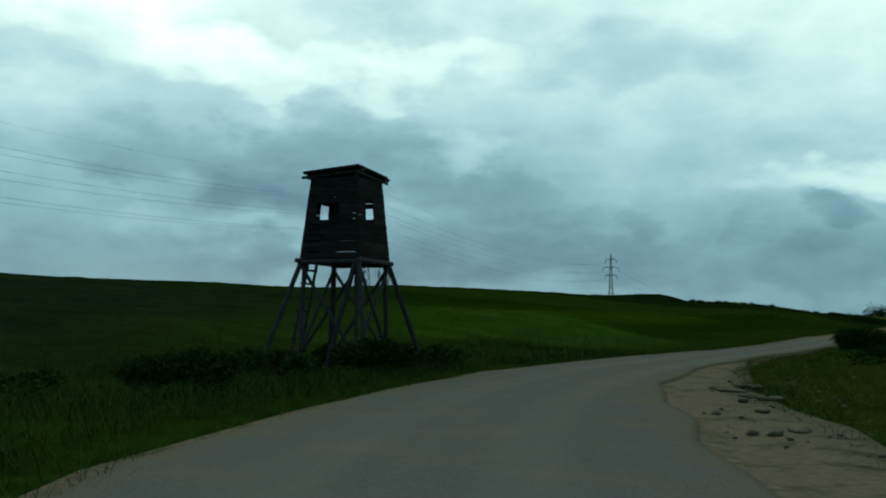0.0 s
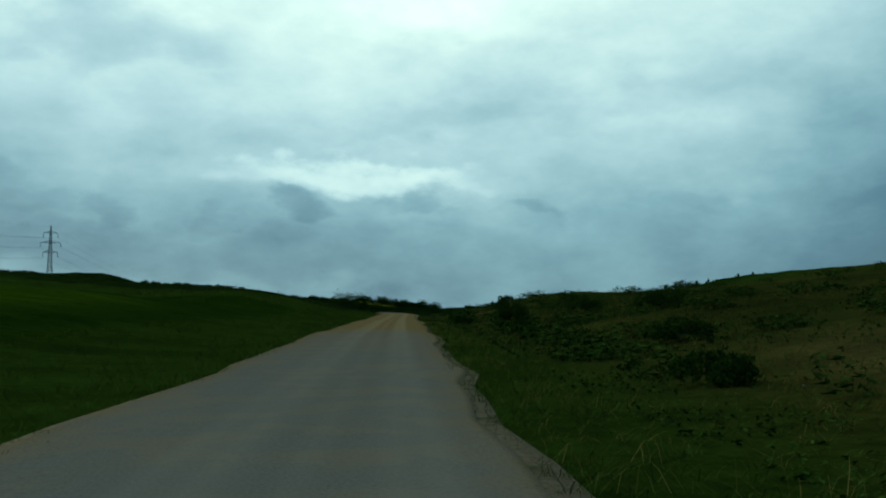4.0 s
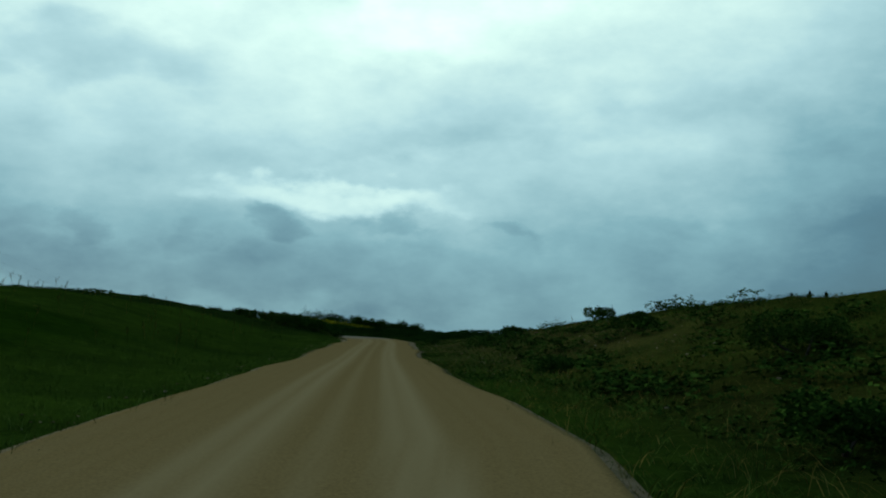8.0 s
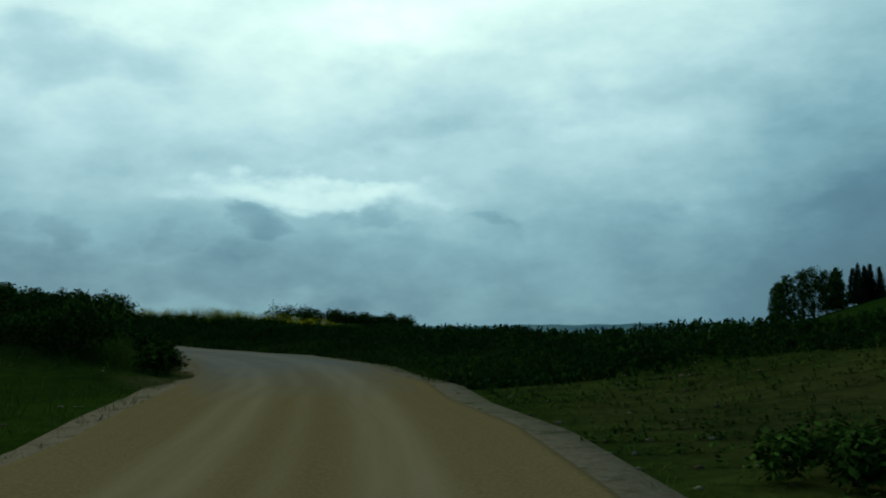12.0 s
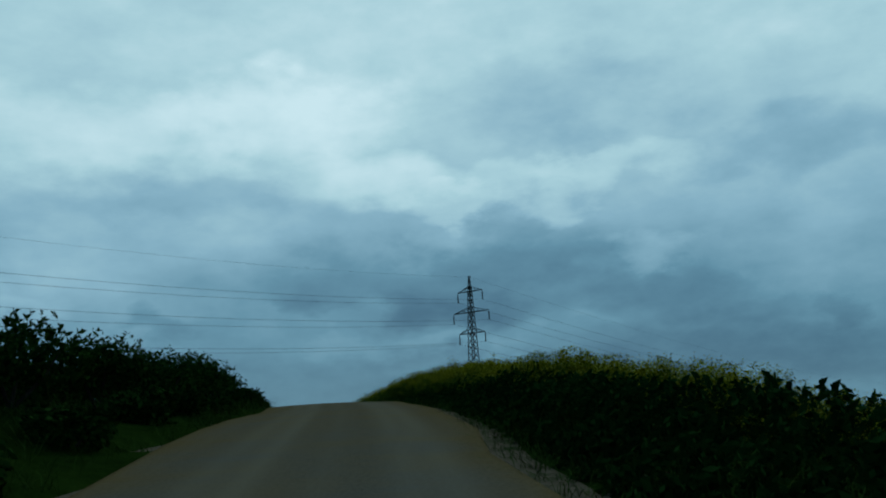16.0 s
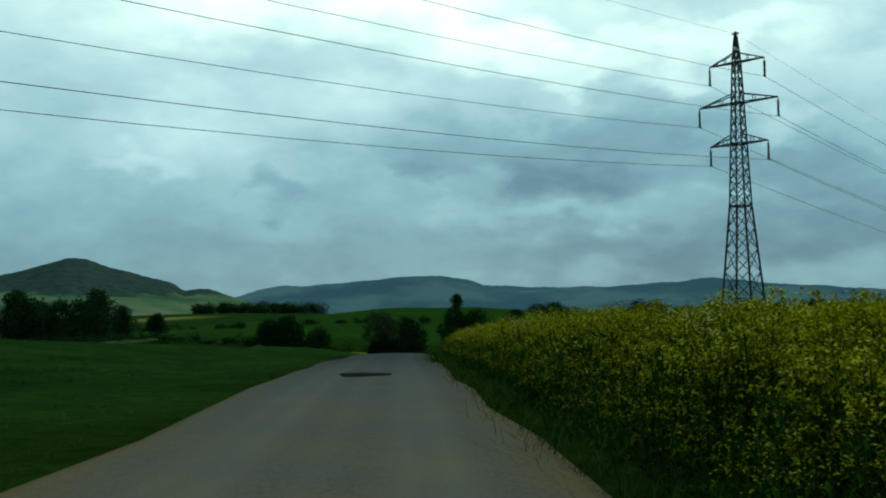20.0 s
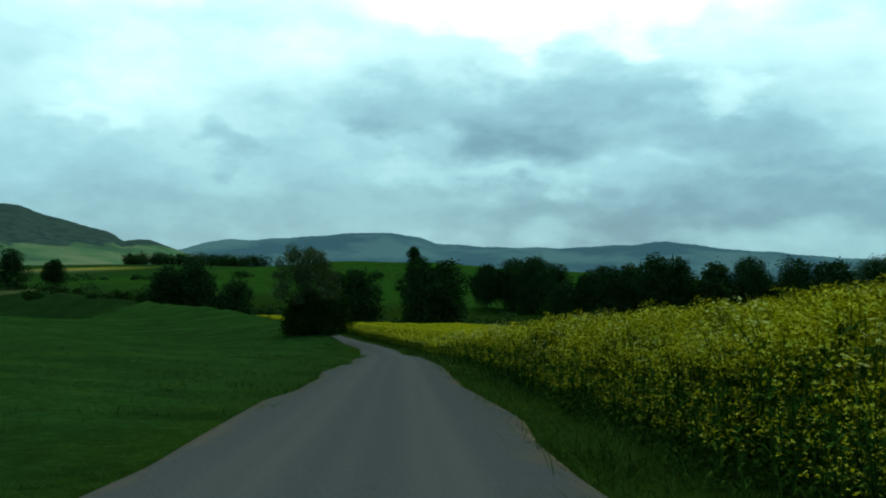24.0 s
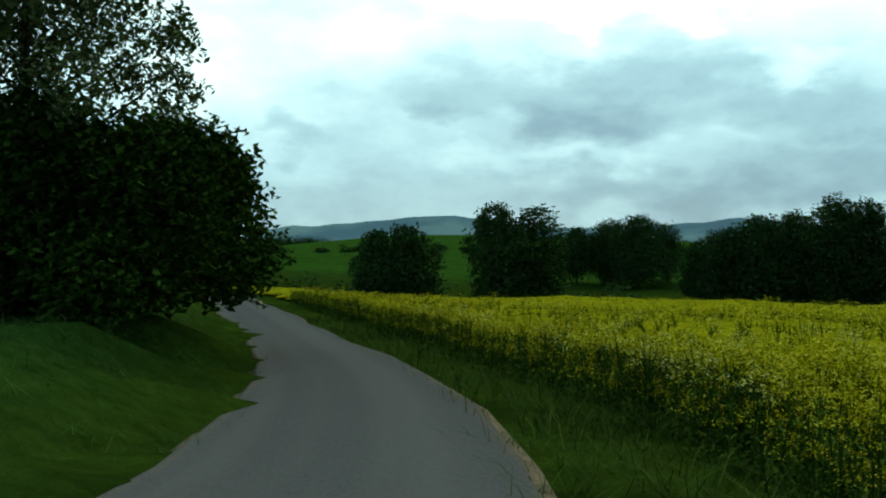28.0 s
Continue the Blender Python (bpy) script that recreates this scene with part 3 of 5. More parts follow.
def cover_colour(x, y):
    """What grows where: green corn, dry slope, meadow, far fields and woods."""
    k, side = near_road(x, y)
    t = ROAD_TIME[k]
    meadow, corn, dry, earth = np.array([0.020, 0.042, 0.006]), np.array([0.011, 0.030, 0.003]), np.array([0.045, 0.041, 0.012]), np.array([0.088, 0.063, 0.032])
    col = np.tile(meadow, (len(x), 1))

    def lay(colour, w):
        col[:] = col * (1 - w[:, None]) + np.asarray(colour) * w[:, None]

    lumps = 0.5 + 0.5 * np.sin(x * 0.13 + 2 * np.sin(y * 0.07)) * np.sin(y * 0.11 + 0.7)
    lay(corn, smooth01((-side - 9) / 3) * (t < 10.5))
    lay(np.array([0.026, 0.055, 0.004]), smooth01((-side - 12) / 5) * smooth01((45 + side) / 25) * (t < 8))
    lay(np.array([0.038, 0.086, 0.012]), smooth01((-side - 6) / 5) * (t < 5.2) * (0.55 + 0.4 * lumps) * smooth01((x + 14) / 24))
    lay(np.array([0.016, 0.029, 0.012]), smooth01((-side - 5) / 5) * smooth01((4 - x) / 24) * smooth01((120 - y) / 40))
    lay(np.array([0.012, 0.024, 0.005]), smooth01((side - 2) / 3) * smooth01((t - 5.4) / 1.2) * smooth01((9.8 - t) / 0.8) * (0.97 - 0.3 * lumps))
    lay(dry, smooth01((side - 3) / 4) * (t < 12.6) * (0.15 + 0.55 * lumps))
    lay(np.array([0.105, 0.080, 0.032]), smooth01((side - 6) / 6) * smooth01((6.4 - t) / 1.2) * (0.35 + 0.5 * lumps))
    lay(earth, smooth01((side - 1.5) / 2) * smooth01((16 - side) / 8) * smooth01((t - 9.6) / 1.0) * smooth01((13.2 - t) / 0.8) * (0.3 + 0.6 * lumps))
    lay(np.array([0.012, 0.030, 0.005]), smooth01((side - 1.5) / 2) * smooth01((t - 12.9) / 0.4) * smooth01((17.2 - t) / 0.4))
    lay(np.array([0.022, 0.063, 0.014]), smooth01((-side - 2.5) / 2) * smooth01((t - 20) / 1.5))
    lay(np.array([0.15, 0.105, 0.065]), smooth01((-side - 1.6) / 0.5) * smooth01((3.9 + side) / 1.0) * smooth01((t - 13.0) / 0.3) * smooth01((16.4 - t) / 0.5) * (0.5 + 0.5 * lumps))
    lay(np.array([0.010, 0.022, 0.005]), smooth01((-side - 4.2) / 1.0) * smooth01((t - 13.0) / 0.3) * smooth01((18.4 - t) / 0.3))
    far = smooth01((np.hypot(x - 50, y - 350) - 330) / 80)
    cell = np.sin(np.floor(x / 170.0 + 0.3 * np.sin(y / 300)) * 12.9898 + np.floor(y / 120.0) * 78.233) * 43758.5
    cell = cell - np.floor(cell)
    patch = np.where(cell[:, None] < 0.35, [0.022, 0.060, 0.014], np.where(cell[:, None] < 0.6, [0.034, 0.07, 0.022], np.where(cell[:, None] < 0.93, [0.022, 0.06, 0.014], [0.14, 0.15, 0.045])))
    col[:] = col * (1 - far[:, None]) + patch * far[:, None]
    lay(np.array([0.013, 0.036, 0.010]), smooth01((y - 534) / 6) * smooth01((640 - y) / 8) * smooth01((-10 - x) / 8))
    lay(np.array([0.026, 0.078, 0.012]), 1.0 * (np.exp(-(((x + 70) / 230) ** 2 + ((y - 850) / 140) ** 2)) > 0.30))
    lay(np.array([0.13, 0.15, 0.06]), (abs(y - 606 + 0.06 * x) < 4.5) * (x < -30) * (x > -330) * 1.0)
    lay(np.array([0.10, 0.115, 0.06]), (abs(y - 1000 + 0.1 * x) < 16) * (x < -180) * (x > -700) * 1.0)
    lay(np.array([0.17, 0.125, 0.07]), (abs(y - 735) < 45) * (x > 40) * (x < 330) * 1.0)
    lay(np.array([0.34, 0.30, 0.06]), (abs(y - 1120) < 40) * (abs(x + 455) < 30) * 1.0)
    return col


gx = grid_axis(-4300, 4300, -25, 125, 1.6, 1.12)
gy = grid_axis(-1500, 4600, -30, 470, 1.6, 1.09)
GX, GY = np.meshgrid(gx, gy)
_gz = land(GX.ravel(), GY.ravel())
_nx, _ny = len(gx), len(gy)
_i = (np.arange(_ny - 1)[:, None] * _nx + np.arange(_nx - 1)[None]).ravel()
_tris = np.concatenate([np.stack([_i, _i + 1, _i + _nx + 1], 1), np.stack([_i, _i + _nx + 1, _i + _nx], 1)])
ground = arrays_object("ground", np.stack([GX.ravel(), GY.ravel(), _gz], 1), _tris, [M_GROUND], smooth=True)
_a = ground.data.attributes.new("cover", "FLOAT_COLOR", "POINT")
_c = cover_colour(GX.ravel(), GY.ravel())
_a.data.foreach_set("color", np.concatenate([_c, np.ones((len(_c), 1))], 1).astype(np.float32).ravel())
tagged(ground, "rolling ground of green corn, meadow and dry grass slopes", "ground", kind="structure")


# ---- road and shoulders ----
def ribbon(name, mat, lefts, rights, lift, crown, cols, step=6, drop=0.25):
    keep = np.arange(0, len(ROAD) - 196, step)
    rng = np.random.default_rng(5)
    vs, dust, rut, fresh = [], [], [], []
    us = np.concatenate([[0.0], np.linspace(0, 1, cols), [1.0]])
    for k in keep:
        jl, jr = rng.normal(0, 0.07, 2) + 0.12 * np.sin(k * np.array([0.31, 0.27])) + 0.08 * np.sin(k * np.array([0.83, 0.71]) + 1)
        l, r = -lefts[k] + jl, rights[k] + jr
        for j, u in enumerate(us):
            s = l + (r - l) * u
            skirt = j in (0, len(us) - 1)
            z = ROAD[k, 2] + lift + crown * (1 - (2 * u - 1) ** 2) - (drop if skirt else 0)
            s += (-0.12 if j == 0 else 0.12 if skirt else 0)
            vs.append((ROAD[k, 0] + ROAD_RIGHT[k, 0] * s, ROAD[k, 1] + ROAD_RIGHT[k, 1] * s, z))
            base = np.interp(ROAD_TIME[k], [0, 3, 5.5, 6.8, 7.8, 12.4, 13.4, 15.5, 17, 20, 21.3, 28], [0.15, 0.2, 0.2, 0.32, 0.75, 0.85, 0.2, 0.28, 0.45, 0.4, 0.1, 0.05])
            dust.append(base + 0.22 * abs(2 * u - 1) ** 6)
            fresh.append(np.interp(ROAD_TIME[k], [20.8, 22.2], [0.0, 1.0]))
            wander = 0.10 * math.sin(k * 0.045)
            line = sum(a * math.exp(-((s + c + wander) / w) ** 2) for c, w, a in ((1.72, 0.16, 0.55), (1.30, 0.20, 0.7), (-0.12, 0.17, 0.6), (-0.48, 0.20, 0.7), (0.62, 0.12, 0.3)))
            rut.append(min(1.0, line + 0.10 * (0.5 + 0.5 * math.sin(s * 17.0 + 2.2 * math.sin(k * 0.021) + 1.3 * math.sin(s * 5.1)))))
    n = len(us)
    i = (np.arange(len(keep) - 1)[:, None] * n + np.arange(n - 1)[None]).ravel()
    tris = np.concatenate([np.stack([i, i + 1, i + n + 1], 1), np.stack([i, i + n + 1, i + n], 1)])
    ob = arrays_object(name, vs, tris, [mat], smooth=True)
    for nm, v in (("dust", dust), ("rut", rut), ("fresh", fresh)):
        ob.data.attributes.new(nm, "FLOAT", "POINT").data.foreach_set("value", np.array(v, np.float32))
    return ob


road = ribbon("road", M_ROAD, LEFT_EDGE, RIGHT_EDGE, 0.02, 0.05, 49, 4)
tagged(road, "narrow country lane, patched asphalt turning to pale dirt", "road", kind="structure")
sh_l = np.interp(ROAD_TIME, [0, 2, 6, 12, 13.5, 15, 18, 22, 27, 28.5], [0.4, 0.4, 0.25, 0.3, 0.9, 0.8, 0.4, 0.1, 0.1, 0.15])
sh_r = np.interp(ROAD_TIME, [0, 1.2, 2.3, 3, 5, 9, 11, 12.6, 14.5, 16, 19, 22, 26, 28], [2.2, 2.0, 1.4, 0.6, 0.3, 0.2, 0.25, 0.6, 0.8, 0.5, 0.2, 0.12, 0.12, 0.15])
shoulder = ribbon("road_shoulder", M_GRAVEL, LEFT_EDGE + sh_l, RIGHT_EDGE + sh_r, -0.062, 0.03, 9, 4)
tagged(shoulder, "strip of sandy gravel and weeds beside the lane", "road shoulder", kind="structure")

# ---- far hills ----
FAR_FROM = (60.0, 330.0, 8.0)


def far_ridge(name, skyline, dist, deep, label, mat=None):
    """A ridge of hills that shows the given skyline: bearing to the left of +y and elevation, in degrees."""
    bear, el = np.array(skyline).T
    order = np.argsort(bear)
    bs = np.arange(bear.min(), bear.max(), 0.25)
    es = np.interp(bs, bear[order], el[order]) + 0.02 * np.sin(bs * 2.9) + 0.012 * np.sin(bs * 13.7 + 1)
    prof = np.array([-1.0, -0.75, -0.5, -0.3, -0.15, 0.0, 0.2, 0.6, 1.0])
    vs = []
    for b, e in zip(bs, es):
        crest = max(dist * math.tan(e * DEG) + FAR_FROM[2], 2.0)
        for p in prof:
            r = dist + p * deep
            h = crest * (math.cos(p * math.pi) * 0.5 + 0.5) ** 0.8 + 4 * math.sin(b * 0.9 + p * 5) * (1 - abs(p)) * (p < -0.05)
            vs.append((FAR_FROM[0] - math.sin(b * DEG) * r, FAR_FROM[1] + math.cos(b * DEG) * r, h - 4))
    n = len(prof)
    i = (np.arange(len(bs) - 1)[:, None] * n + np.arange(n - 1)[None]).ravel()
    tris = np.concatenate([np.stack([i, i + 1, i + n + 1], 1), np.stack([i, i + n + 1, i + n], 1)])
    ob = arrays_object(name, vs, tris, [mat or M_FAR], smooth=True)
    return tagged(ob, label, "hills", kind="structure")


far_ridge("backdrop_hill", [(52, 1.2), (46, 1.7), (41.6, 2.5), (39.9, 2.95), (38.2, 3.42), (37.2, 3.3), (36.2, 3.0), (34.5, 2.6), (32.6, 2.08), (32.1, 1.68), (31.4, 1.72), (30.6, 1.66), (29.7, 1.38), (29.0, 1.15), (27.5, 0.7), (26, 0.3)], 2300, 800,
          "wooded hill with pastures on its flank, haze added as a faint glow", M_HILL)
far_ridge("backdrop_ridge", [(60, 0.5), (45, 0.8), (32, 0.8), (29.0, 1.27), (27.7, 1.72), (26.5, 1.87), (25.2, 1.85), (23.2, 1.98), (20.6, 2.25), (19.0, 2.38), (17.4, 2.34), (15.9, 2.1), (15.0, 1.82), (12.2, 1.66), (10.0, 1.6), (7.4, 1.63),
           (5.6, 1.78), (3.9, 1.84), (2.0, 2.02), (0.0, 1.8), (-1.5, 1.6), (-3.2, 1.52), (-4.5, 1.35), (-8, 1.15), (-14, 1.0), (-22, 0.6), (-34, 0.5), (-50, 0.3), (-90, 0.3)], 3500, 900, "long ridge of distant wooded hills with painted blue haze")


# ---- pylons and wires ----
LINE_DIR = Vector((0.4245, 0.9054, 0.0))
ARMS = [(20.0, 2.2), (16.9, 3.15), (13.8, 2.3)]


def pylon(x, y, z):
    """Lattice pylon with three pairs of arms; z is its foot."""
    root = new("pylon")
    root.matrix_world = pose(x, y, z, 0, 0, math.degrees(math.atan2(-LINE_DIR.x, LINE_DIR.y)))

    def half(h):
        return np.interp(h, [0, 9.1, 13.8, 16.9, 20.0, 22.0], [1.28, 0.60, 0.43, 0.33, 0.24, 0.08])

    corners = [(-1, -1), (1, -1), (1, 1), (-1, 1)]
    for sx, sy in corners:
        bm = bmesh.new()
        for a, b in ((0, 9.1), (9.1, 20.0), (20.0, 22.0)):
            beam(bm, (sx * half(a), sy * half(a), a), (sx * half(b), sy * half(b), b), 0.12 if a < 9 else 0.09)
        part("leg", bm, M_STEEL, root)
    levels = [0.2, 2.3, 4.2, 5.9, 7.5, 9.1] + [9.1 + 0.99 * i for i in range(1, 12)] + [21.0, 22.0]
    for side in range(4):
        (ax, ay), (bx, by) = corners[side], corners[(side + 1) % 4]
        bm = bmesh.new()
        for lo, hi in zip(levels, levels[1:]):
            l, h = half(lo), half(hi)
            beam(bm, (ax * l, ay * l, lo), (bx * h, by * h, hi), 0.05)
            beam(bm, (bx * l, by * l, lo), (ax * h, ay * h, hi), 0.05)
        for lv in (9.1, 13.8, 16.9, 20.0):
            h = half(lv)
            beam(bm, (ax * h, ay * h, lv), (bx * h, by * h, lv), 0.11)
        part("lattice", bm, M_STEEL, root)
    for lv, reach in ARMS:
        for s in (-1, 1):
            bm = bmesh.new()
            h, tip = half(lv), (s * reach, 0, lv)
            for sy in (-1, 1):
                beam(bm, (s * h, sy * h, lv), tip, 0.09)
                beam(bm, (s * half(lv + 0.7), sy * half(lv + 0.7), lv + 0.7), tip, 0.07)
                for q in (0.35, 0.68):
                    lowp = Vector((s * h, sy * h, lv)).lerp(Vector(tip), q)
                    upp = Vector((s * half(lv + 0.7), sy * half(lv + 0.7), lv + 0.7)).lerp(Vector(tip), q)
                    beam(bm, lowp, upp, 0.045)
            part("cross_arm", bm, M_STEEL, root)
            bm = bmesh.new()
            beam(bm, tip, (s * reach, 0, lv - 0.2), 0.05)
            for i in range(9):
                zz = lv - 0.25 - i * 0.125
                beam(bm, (s * reach, 0, zz), (s * reach, 0, zz - 0.11), 0.2, sides=8, taper=0.55)
            beam(bm, (s * reach, 0, lv - 1.36), (s * reach, 0, lv - 1.45), 0.1, 0.34)
            part("insulator", bm, M_INSUL, root, "string of dark insulator discs")
    bm = bmesh.new()
    beam(bm, (0, 0, 21.7), (0, 0, 22.35), 0.16, 0.2)
    beam(bm, (-0.3, 0, 22.2), (0.3, 0, 22.2), 0.08)
    part("earth_wire_bracket", bm, M_STEEL, root)
    for sx, sy in corners:
        bm = bmesh.new()
        beam(bm, (sx * 1.29, sy * 1.29, -1.2), (sx * 1.29, sy * 1.29, 0.25), 0.7, taper=0.8)
        part("footing", bm, M_STONE, root, "concrete footing")
    return tagged(root, "grey steel lattice pylon with three cross-arms on the field", "pylon", "pylons of the power line")


PYLONS = []
for px, py, pz in ((-98.5, 31.7, 8.6), (-16.7, 209.0, 9.6), (66.1, 387.8, 9.0), (207.0, 683.0, -1.8)):
    PYLONS.append((px, py, pz))
    pylon(px, py, pz)
ACROSS = Vector((LINE_DIR.y, -LINE_DIR.x, 0))
for (ax, ay, az), (bx, by, bz) in zip(PYLONS, PYLONS[1:]):
    for lv, reach in [*((lv - 1.45, s * r) for lv, r in ARMS for s in (-1, 1)), (22.2, 0.0)]:
        a, b = Vector((ax, ay, az + lv)) + ACROSS * reach, Vector((bx, by, bz + lv)) + ACROSS * reach
        bm = bmesh.new()
        pts = [a.lerp(b, i / 24) - Vector((0, 0, 4.7 * 4 * (i / 24) * (1 - i / 24))) for i in range(25)]
        tube(bm, pts, 0.016 if reach else 0.009, sides=5)
        wire = mesh_object("power_line_wire", bm, M_WIRE)
        tagged(wire, "thin sagging overhead wire strung between two pylons", "wire", "wires of the power line")


# ---- hunting tower ----
def hunting_tower(x, y, z, turn):
    """Raised hide: tapered board cabin on propped poles, with a ladder."""
    root = new("hunting_tower")
    root.matrix_world = pose(x, y, z, 0, 0, turn)
    rng = random.Random(3)
    z0, z1 = 3.13 - z, 5.42 - z

    def half(h):
        return 0.91 - 0.19 * (h - z0) / (z1 - z0)

    for n, name in enumerate(("front_wall", "side_wall", "back_wall", "side_wall")):
        wall = new(name)
        wall.parent = root
        m = pose(0, 0, 0, 0, 0, 90 * n)
        h, i = z0, 0
        while h < z1 - 0.02:
            w = min(0.155 + (0.0 if n in (0, 2) else rng.uniform(-0.015, 0.02)), z1 - h)
            lo, hi = h + 0.008, h + w
            slit = (n == 0 and i in (1, 3, 4, 5, 6)) or (n == 2 and i in (2, 4, 5, 6, 7))
            wl, wh = half(lo), half(hi)
            spans = [(-1.0, 1.0)]
            if z0 + 1.12 < (lo + hi) / 2 < z0 + 1.62:
                spans = [(-1.0, -0.62), (0.30, 1.0)] if n in (0, 2) else [(-1.0, -0.5), (0.12, 1.0)]
            if slit:
                spans = [(-1.0, -0.92), (-0.92, -0.4), (-0.4, 1.0)] if n == 0 else [(-1.0, 0.1), (0.1, 0.95), (0.95, 1.0)]
            for s0, s1 in spans:
                lo = h + (0.045 if slit and (s0, s1) in ((-0.92, -0.4), (0.1, 0.95)) else 0.008)
                wl = half(lo)
                bm = bmesh.new()
                off = rng.uniform(0, 0.015)
                vs = []
                for d in (0.0, 0.03):
                    for (hh, ww, kx) in ((lo, wl, s0), (lo, wl, s1), (hi, wh, s1), (hi, wh, s0)):
                        vs.append(bm.verts.new(m @ Vector((kx * ww + (0.02 if kx == 1.0 else 0), -ww - off - d, hh + rng.uniform(-0.006, 0.006)))))
                for f in ((0, 1, 2, 3), (7, 6, 5, 4), (0, 4, 5, 1), (1, 5, 6, 2), (2, 6, 7, 3), (3, 7, 4, 0)):
                    bm.faces.new([vs[q] for q in f])
                bmesh.ops.recalc_face_normals(bm, faces=bm.faces)
                part("board", bm, M_BOARD, wall)
            h += w
            i += 1
    for i in range(8):
        bm = bmesh.new()
        xx = -0.8 + i * 0.228
        beam(bm, (xx, -0.9, z0 - 0.03), (xx, 0.9, z0 - 0.03), 0.2, 0.04)
        part("floor_board", bm, M_BOARD, root)
    # roof: one slope, highest over the right front corner, with battens showing
    bm = bmesh.new()
    q = []
    for d in (0.0, 0.07):
        for sx, sy, hz in ((-0.92, -0.9, z1 + 0.12), (0.86, -0.9, z1 + 0.24), (0.86, 0.88, z1 + 0.12), (-0.92, 0.88, z1 + 0.02)):
            q.append(bm.verts.new((sx, sy, hz + d)))
    for f in ((3, 2, 1, 0), (4, 5, 6, 7), (0, 1, 5, 4), (1, 2, 6, 5), (2, 3, 7, 6), (3, 0, 4, 7)):
        bm.faces.new([q[k] for k in f])
    part("roof", bm, M_FELT, root, "sagging black roofing felt")
    for a, b in (((-1.05, -0.72, z1 + 0.04), (0.95, -0.72, z1 + 0.17)), ((-1.05, 0.72, z1 - 0.04), (0.98, 0.75, z1 + 0.07)), ((0.76, -0.8, z1 + 0.12), (0.76, 1.05, z1 + 0.02)), ((-0.75, -1.0, z1 + 0.0), (-0.75, 1.0, z1 - 0.08))):
        bm = bmesh.new()
        beam(bm, a, b, 0.09, sides=7)
        part("rafter", bm, M_POLE, root)
    for sx in (-1, 1):
        for sy in (-1, 1):
            bm = bmesh.new()
            beam(bm, (sx * 0.9, sy * 0.9, -0.4), (sx * 0.84, sy * 0.84, z0 + 0.1), 0.13, sides=8, taper=0.9)
            part("leg", bm, M_POLE, root)
            bm = bmesh.new()
            beam(bm, (sx * 0.84, sy * 0.84, z0), (sx * 0.66, sy * 0.66, z1 + 0.08), 0.1, sides=7)
            part("corner_post", bm, M_POLE, root)
    for a, b in (((0.9, -0.9, z0 - 0.05), (1.75, -1.75, -0.3)), ((-0.9, -0.9, z0 - 0.05), (-1.9, -1.6, -0.3)), ((0.9, 0.9, z0 - 0.05), (1.85, 1.7, -0.3)), ((-0.9, 0.9, z0 - 0.05), (-1.6, 1.9, -0.3)),
                 ((0.85, -0.95, z0 - 0.1), (0.2, -1.5, -0.3))):
        bm = bmesh.new()
        beam(bm, a, b, 0.15, sides=8, taper=0.85)
        part("prop", bm, M_POLE, root)
    for a, b in (((-0.88, -0.92, 0.4), (0.88, -0.92, z0 - 0.3)), ((0.88, -0.96, 0.4), (-0.88, -0.96, z0 - 0.2)), ((0.92, -0.88, 0.5), (0.92, 0.88, z0 - 0.2)), ((0.96, 0.88, 0.4), (0.96, -0.88, z0 - 0.3)),
                 ((-0.92, -0.88, 0.4), (-0.92, 0.88, z0 - 0.3)), ((-0.88, 0.92, 0.4), (0.88, 0.92, z0 - 0.2)), ((0.88, 0.96, 0.4), (-0.88, 0.96, z0 - 0.3))):
        bm = bmesh.new()
        beam(bm, a, b, 0.10, sides=7)
        part("brace", bm, M_POLE, root)
    for a, b in (((-0.95, -0.95, z0 - 0.1), (0.95, -0.95, z0 - 0.1)), ((0.95, -1.05, z0 - 0.06), (0.95, 1.05, z0 - 0.06)), ((-0.95, 0.95, z0 - 0.1), (0.95, 0.95, z0 - 0.1)), ((-0.95, -1.1, z0 - 0.06), (-0.95, 1.05, z0 - 0.06))):
        bm = bmesh.new()
        beam(bm, a, b, 0.14, sides=8)
        part("floor_beam", bm, M_POLE, root)
    ladder = new("ladder")
    ladder.parent = root
    foot, head = Vector((-1.6, -0.2, -0.3)), Vector((-1.0, -0.1, z0 + 0.1))
    for s in (-0.24, 0.24):
        bm = bmesh.new()
        beam(bm, foot + Vector((0, s, 0)), head + Vector((0, s, 0)), 0.09, sides=7)
        part("stile", bm, M_POLE, ladder)
    for i in range(1, 9):
        c = foot.lerp(head, i / 9)
        bm = bmesh.new()
        beam(bm, c + Vector((-0.03, -0.36, 0)), c + Vector((-0.03, 0.36, 0)), 0.07, sides=6)
        part("rung", bm, M_POLE, ladder)
    return tagged(root, "weathered wooden hunting tower on propped poles, black felt roof", "hunting tower")


hunting_tower(-2.75, 28.4, land_at(-2.75, 28.4), -24)


# ---- growing things ----
RNG = np.random.default_rng(11)


